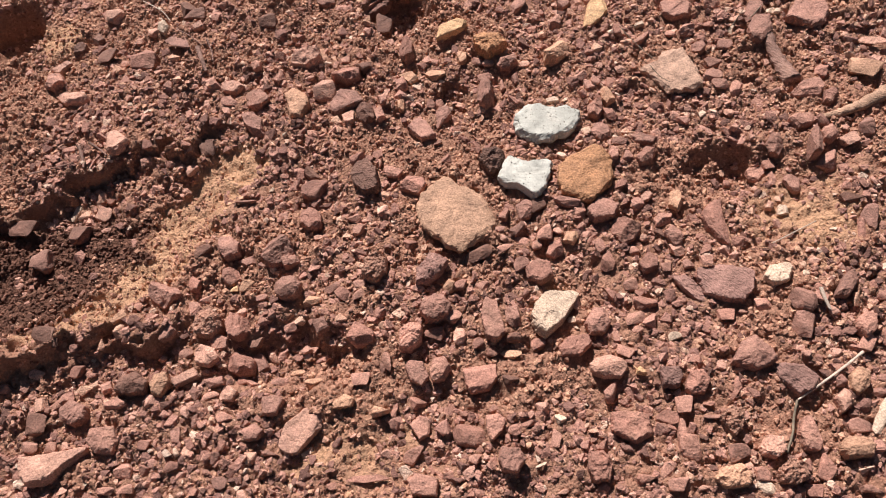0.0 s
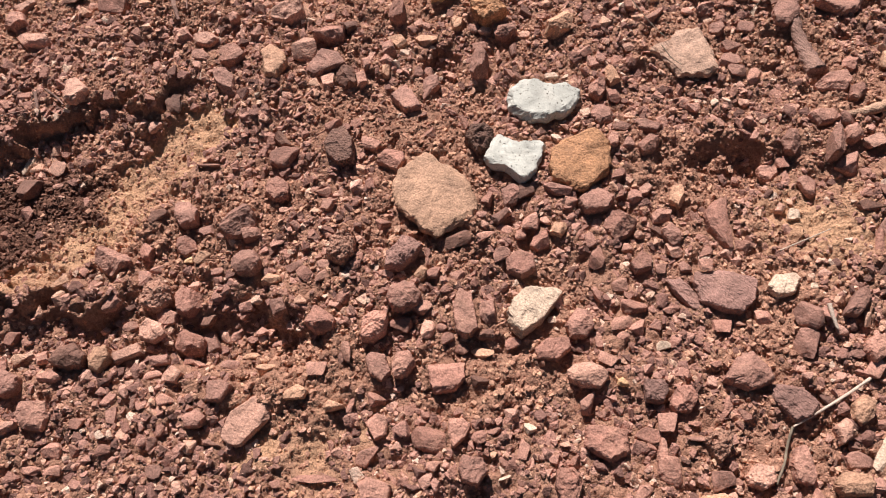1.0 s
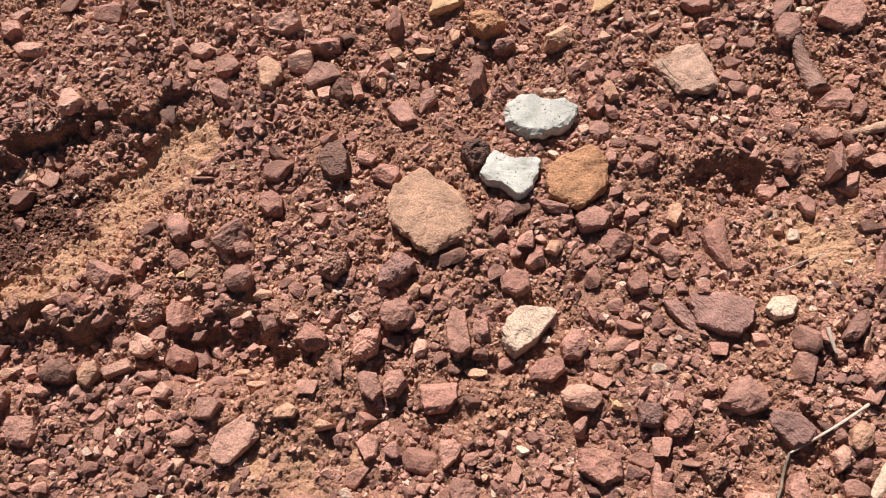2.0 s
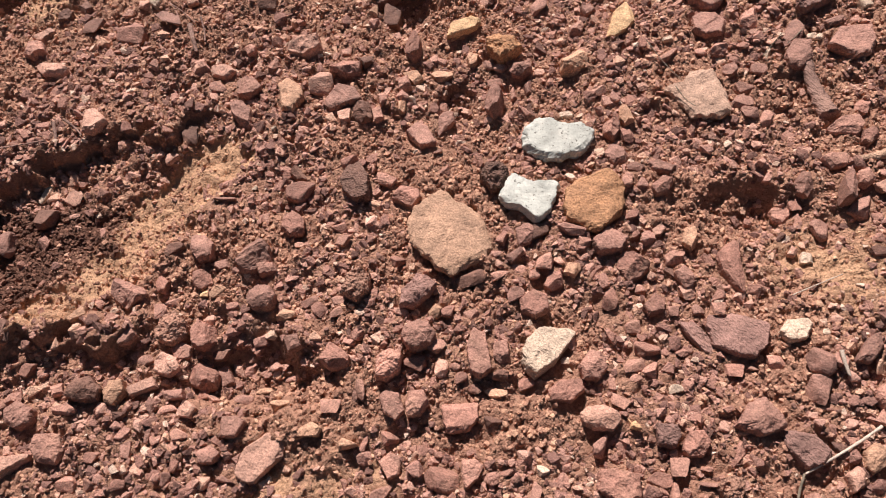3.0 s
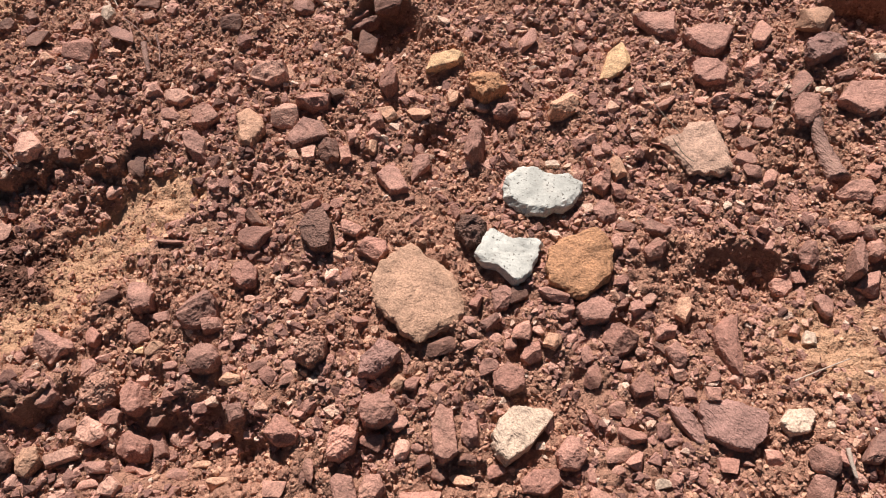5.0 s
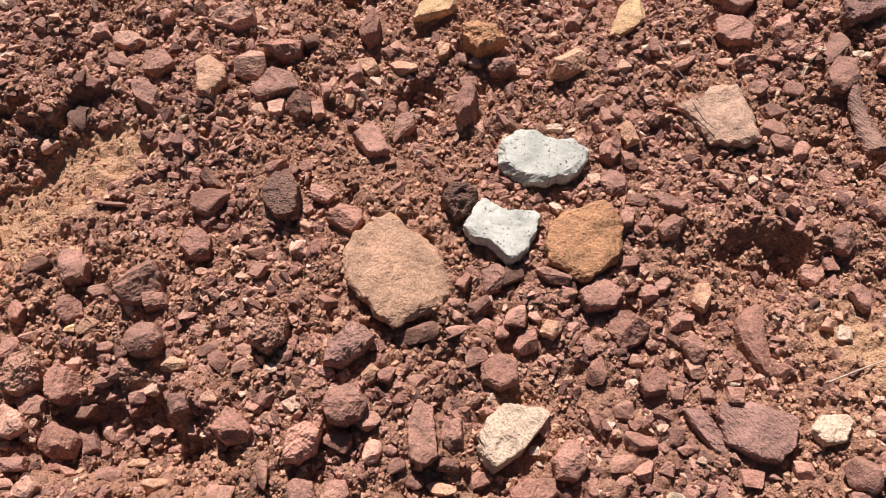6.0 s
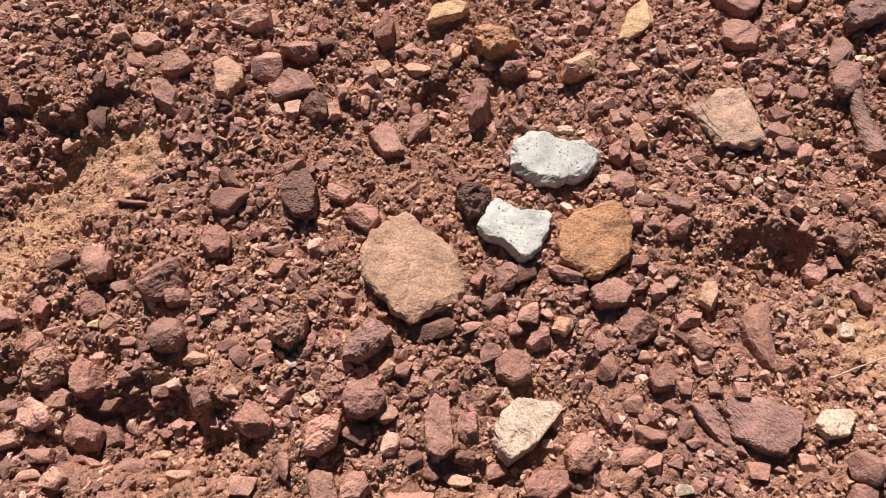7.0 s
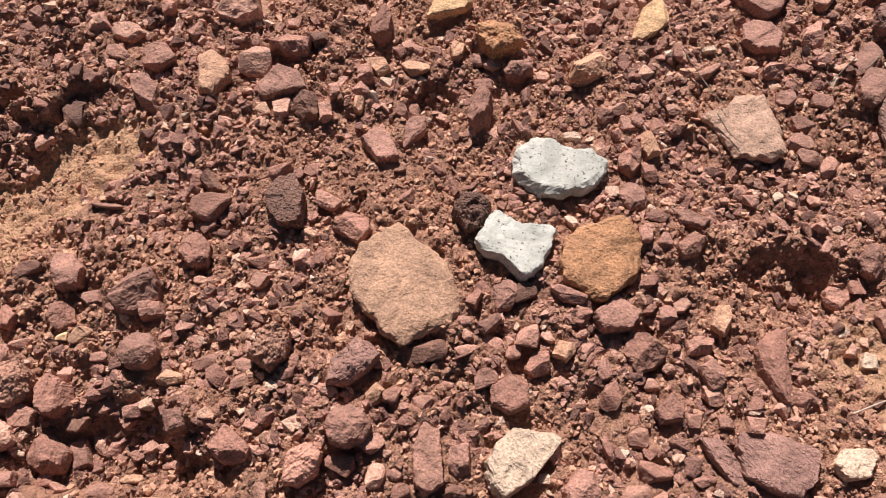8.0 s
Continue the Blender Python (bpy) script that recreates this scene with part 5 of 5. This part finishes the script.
rock("pebble", "pale", 0.192, 0.332, 0.0178, 0.0156, 7, 0.7)
rock("block", "mauve", 0.199, 0.314, 0.0115, 0.0105, 5, 0.72)
rock("block", "pink", 0.176, 0.312, 0.0115, 0.0104, 5, 0.72)
rock("block", "pink", 0.138, 0.296, 0.0156, 0.0135, 4, 0.72)
rock("block", "pink", 0.137, 0.257, 0.0199, 0.0125, 6, 0.72)
rock("pebble", "cream", 0.310, 0.294, 0.0073, 0.0063, 0, 0.7)
rock("block", "pink", 0.215, 0.312, 0.0136, 0.0115, 4, 0.72, 0.012)

# ---- the soil, pressed down where stones lie in it ----
def build_ground():
    step = 0.0019
    far = 0.02 * 1.42 ** np.arange(1, 28)
    xs = np.concatenate([(-0.74 - far)[::-1], np.arange(-0.74, 0.56, step), 0.56 + far])
    ys = np.concatenate([(-0.02 - far)[::-1], np.arange(-0.02, 0.88, step), 0.88 + far])
    gx, gy = np.meshgrid(xs, ys)
    gz = height(gx, gy)
    out = np.maximum.reduce([-0.74 - gx, gx - 0.56, -0.02 - gy, gy - 0.88, np.zeros_like(gx)])
    gz = gz * (1 - ramp01(out, 0.0, 0.12)) + 0.4 * ramp01(out, 6, 60) * fractal(gx, gy, 0.03, 5, 2)
    for cx, cy, a, b, t, low in TAKEN:
        r = max(a, b)
        i0, i1 = np.searchsorted(xs, (cx - r, cx + r))
        j0, j1 = np.searchsorted(ys, (cy - r, cy + r))
        u, v = gx[j0:j1, i0:i1] - cx, gy[j0:j1, i0:i1] - cy
        p, q = u * math.cos(t) + v * math.sin(t), -u * math.sin(t) + v * math.cos(t)
        under = (p / a) ** 2 + (q / b) ** 2 < 0.55
        gz[j0:j1, i0:i1] = np.where(under, np.minimum(gz[j0:j1, i0:i1], low), gz[j0:j1, i0:i1])
    nx, ny = len(xs), len(ys)
    k = (np.arange(ny - 1)[:, None] * nx + np.arange(nx - 1)[None, :]).ravel()
    faces = np.stack([k, k + 1, k + nx + 1, k + nx], 1)
    me = mesh_of("ground", np.stack([gx, gy, gz], -1).reshape(-1, 3), faces, SOIL_MAT, True)
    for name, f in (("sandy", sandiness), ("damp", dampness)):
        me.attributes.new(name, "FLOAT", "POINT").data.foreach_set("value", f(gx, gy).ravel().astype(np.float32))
    return tagged(new("ground", me), "dry red-brown crumbly soil with scraped hollows", "ground", kind="structure")


ground = build_ground()

# ---- sticks, straws and roots ----
def stem(name, label, mat, thick, lift, points, seed):
    """A tapering stem through points (metres) laid over the ground; thick: radii at its ends in mm, lift: mm above the ground."""
    rng = random.Random(seed)
    path = [Vector((x, y, float(height(x, y)) + lift / 1000)) for x, y in points]
    fine = []
    for k in range(len(path) - 1):
        a, b = path[max(k - 1, 0)], path[k]
        c, d = path[k + 1], path[min(k + 2, len(path) - 1)]
        for i in range(8):
            t = i / 8
            fine.append(0.5 * ((2 * b) + (c - a) * t + (2 * a - 5 * b + 4 * c - d) * t * t + (3 * b - a - 3 * c + d) * t ** 3))
    fine.append(path[-1])
    top = max(p.z for p in fine)
    sides, co = 9, []
    for k, p in enumerate(fine):
        p.z = 0.6 * p.z + 0.4 * top
        ahead = (fine[min(k + 1, len(fine) - 1)] - fine[max(k - 1, 0)]).normalized()
        side = ahead.cross(Vector((0, 0, 1))).normalized()
        up = side.cross(ahead)
        r = (thick[0] + (thick[1] - thick[0]) * k / (len(fine) - 1)) / 1000
        for j in range(sides):
            t = 2 * math.pi * j / sides
            bump_r = r * (1 + 0.28 * noise.noise(Vector((k * 0.45, j * 0.9, seed))) + 0.1 * rng.uniform(-1, 1))
            co.append(p + side * math.cos(t) * bump_r + up * math.sin(t) * bump_r * 0.8)
    n = len(fine)
    quads = [(k * sides + j, k * sides + (j + 1) % sides, (k + 1) * sides + (j + 1) % sides, (k + 1) * sides + j) for k in range(n - 1) for j in range(sides)]
    tris = [t for a, b, c, d in quads for t in ((a, b, c), (a, c, d))]
    co += [fine[0] - (fine[1] - fine[0]) * 0.3, fine[-1] + (fine[-1] - fine[-2]) * 0.3]
    tris += [((j + 1) % sides, j, len(co) - 2) for j in range(sides)]
    tris += [((n - 1) * sides + j, (n - 1) * sides + (j + 1) % sides, len(co) - 1) for j in range(sides)]
    return tagged(new(name, mesh_of(name, np.array(co), np.array(tris), mat, True)), label, name.replace("_", " "))


stem("straw", "long pale dry straw bent across the gravel", STRAW, (1.4, 0.8), 6, [(0.344, 0.210), (0.318, 0.193), (0.288, 0.175), (0.274, 0.167)], 0)
stem("straw", "dry grey-brown grass stem lying on gravel", GRASS, (1.2, 1.0), 3, [(0.274, 0.167), (0.268, 0.152), (0.262, 0.136), (0.253, 0.119)], 1)
stem("twig", "short pale broken twig sticking out of soil", STRAW, (2.2, 1.4), 8, [(0.318, 0.275), (0.319, 0.264), (0.322, 0.252)], 2)
stem("straw", "thin dry straw lying on pale sand", STRAW, (0.7, 0.5), 3, [(0.286, 0.330), (0.312, 0.343), (0.336, 0.354)], 3)
stem("grass_stem", "thin greenish dry grass stem hanging over gravel", GRASS, (0.5, 0.35), 9, [(0.167, 0.628), (0.184, 0.597), (0.200, 0.571)], 4)
stem("grass_stem", "thin dark dry grass stem lying across a pale slab", GRASS, (0.6, 0.4), 12, [(0.193, 0.561), (0.203, 0.547), (0.212, 0.537)], 5)
stem("grass_stem", "thin greenish dry grass blade between stones", GRASS, (0.5, 0.3), 6, [(0.315, 0.639), (0.302, 0.623), (0.292, 0.610)], 6)
stem("grass_stem", "thin dry grass blade between small stones", GRASS, (0.6, 0.4), 5, [(0.342, 0.651), (0.329, 0.635), (0.319, 0.625)], 7)
stem("stick", "dark weathered wedge-shaped piece of wood on gravel", BARK, (5.5, 11.0), 3, [(0.338, 0.606), (0.341, 0.584), (0.347, 0.558), (0.352, 0.535)], 8)
stem("stick", "weathered tan piece of dead wood lying on gravel", DEADWOOD, (2.5, 8.5), 2, [(0.367, 0.481), (0.389, 0.484), (0.415, 0.492), (0.448, 0.509)], 9)
stem("root", "dry brown broken root end at a bank", BARK, (2.6, 1.2), 4, [(-0.494, 0.514), (-0.485, 0.495), (-0.480, 0.480)], 10)
stem("root", "thin dry root fibre hanging over the bank", BARK, (1.2, 0.6), 5, [(-0.550, 0.477), (-0.527, 0.483), (-0.494, 0.487)], 11)
stem("root", "short brown root piece among roots", BARK, (1.6, 1.0), 5, [(-0.480, 0.515), (-0.467, 0.507), (-0.455, 0.496)], 12)
stem("twig", "short grey-brown twig half buried in soil", BARK, (3.4, 2.2), 3, [(-0.363, 0.653), (-0.355, 0.633), (-0.348, 0.614)], 13)
stem("twig", "thin brown twig beside a larger twig", BARK, (1.4, 0.8), 4, [(-0.351, 0.663), (-0.344, 0.645), (-0.340, 0.629)], 14)
stem("root", "thin pale root fibre on dark soil", STRAW, (0.8, 0.5), 5, [(-0.452, 0.746), (-0.423, 0.724), (-0.409, 0.707)], 15)
stem("root", "fine brown root fibre on gravel", BARK, (0.9, 0.5), 4, [(-0.394, 0.684), (-0.375, 0.671), (-0.357, 0.655)], 16)

# ---- gravel, grit and crumbs, too many to count ----
def scatter(name, label, mat, count, low, high, power, seed, shapes, sink, wanted, cuts=0, flat=(0.45, 0.9), area=(-0.73, 0.55, -0.01, 0.87)):
    """count small pieces with sizes from low to high metres (small ones commoner), dropped where wanted(x, y) allows."""
    rng = np.random.default_rng(seed)
    x, y = rng.uniform(area[0], area[1], count * 2), rng.uniform(area[2], area[3], count * 2)
    size = low + (high - low) * rng.random(count * 2) ** power
    keep = rng.random(count * 2) < wanted(x, y)
    for cx, cy, a, b, t, low in TAKEN:
        near = np.nonzero(keep & (np.abs(x - cx) < a + b) & (np.abs(y - cy) < a + b))[0]
        u, v = x[near] - cx, y[near] - cy
        p, q = u * math.cos(t) + v * math.sin(t), -u * math.sin(t) + v * math.cos(t)
        keep[near[(p / (a + size[near] * 0.38)) ** 2 + (q / (b + size[near] * 0.38)) ** 2 < 0.92]] = False
    index = np.nonzero(keep)[0][:count]
    x, y, size = x[index], y[index], size[index]
    z = height(x, y)
    lib = [hull_arrays(random.Random(seed * 100 + k), shapes[k % len(shapes)], (11 if cuts else 10 if high > 0.0096 else 9) + k % 4, cuts, 0.14) for k in range(18)]
    kind = rng.integers(0, len(lib), len(x))
    verts, tris, base = [], [], 0
    for k, (co, faces) in enumerate(lib):
        m = np.nonzero(kind == k)[0]
        if not len(m):
            continue
        lx, ly = size[m] * 0.5, size[m] * 0.5 * rng.uniform(0.6, 0.95, len(m))
        lz = ly * rng.uniform(flat[0], flat[1], len(m))
        p = co[None] * np.stack([lx, ly, lz], -1)[:, None]
        a, b, c = rng.uniform(0, 2 * math.pi, len(m)), rng.normal(0, 0.35, len(m)), rng.normal(0, 0.35, len(m))
        for i, j, t in ((1, 2, b), (0, 2, c), (0, 1, a)):
            s, e = np.sin(t)[:, None], np.cos(t)[:, None]
            p[..., i], p[..., j] = p[..., i] * e - p[..., j] * s, p[..., i] * s + p[..., j] * e
        p += np.stack([x[m], y[m], z[m] + lz * sink], -1)[:, None]
        verts.append(p.reshape(-1, 3))
        tris.append((faces[None] + (base + np.arange(len(m)) * len(co))[:, None, None]).reshape(-1, 3))
        base += len(m) * len(co)
    return tagged(new(name, mesh_of(name, np.concatenate(verts), np.concatenate(tris), mat)), label, name.replace("_", " "), kind="stuff")


def stony(x, y):
    return np.clip((0.60 + 2.0 * fractal(x, y, 14, 131, 3)) * (1 + 0.8 * (1 - ramp01(y, 0.22, 0.34))) * (1 - 1.05 * sandiness(x, y)) * (1 - 0.95 * dampness(x, y)) * (1 - steepness(x, y)), 0.004, 1)


def crumbly(x, y):
    return np.clip(0.8 - 1.1 * fractal(x, y, 14, 131, 3) - 0.75 * sandiness(x, y) - 0.9 * dampness(x, y) - 0.3 * (1 - ramp01(y, 0.22, 0.34)), 0.02, 1) * (1 - 0.4 * steepness(x, y))


scatter("coarse_gravel", "small angular red and pink stones scattered thickly over soil", GRAVEL_MAT, 4800, 0.007, 0.0165, 1.7, 3, ("block", "slab", "pebble", "shard", "slab", "block"), 0.12, stony, 1)
scatter("fine_gravel", "fine reddish stone chips covering the soil", GRAVEL_MAT, 13000, 0.004, 0.010, 1.5, 4, ("block", "slab", "pebble", "shard"), 0.2, stony)
scatter("grit", "tiny reddish grit strewn between the stones", GRAVEL_MAT, 13000, 0.0018, 0.005, 1.2, 6, ("block", "pebble"), 0.35, stony)
scatter("soil_crumbs", "loose crumbs of dry red soil", CRUMB_MAT, 58000, 0.0016, 0.0070, 2.2, 8, ("pebble",), 0.3, crumbly, 0, (0.75, 1.0))
scatter("sand_crumbs", "pale orange crumbs of loose sandy soil", SAND_MAT, 7000, 0.0014, 0.0055, 2.4, 10, ("pebble",), 0.2, lambda x, y: sandiness(x, y) * 0.8, 0, (0.75, 1.0))
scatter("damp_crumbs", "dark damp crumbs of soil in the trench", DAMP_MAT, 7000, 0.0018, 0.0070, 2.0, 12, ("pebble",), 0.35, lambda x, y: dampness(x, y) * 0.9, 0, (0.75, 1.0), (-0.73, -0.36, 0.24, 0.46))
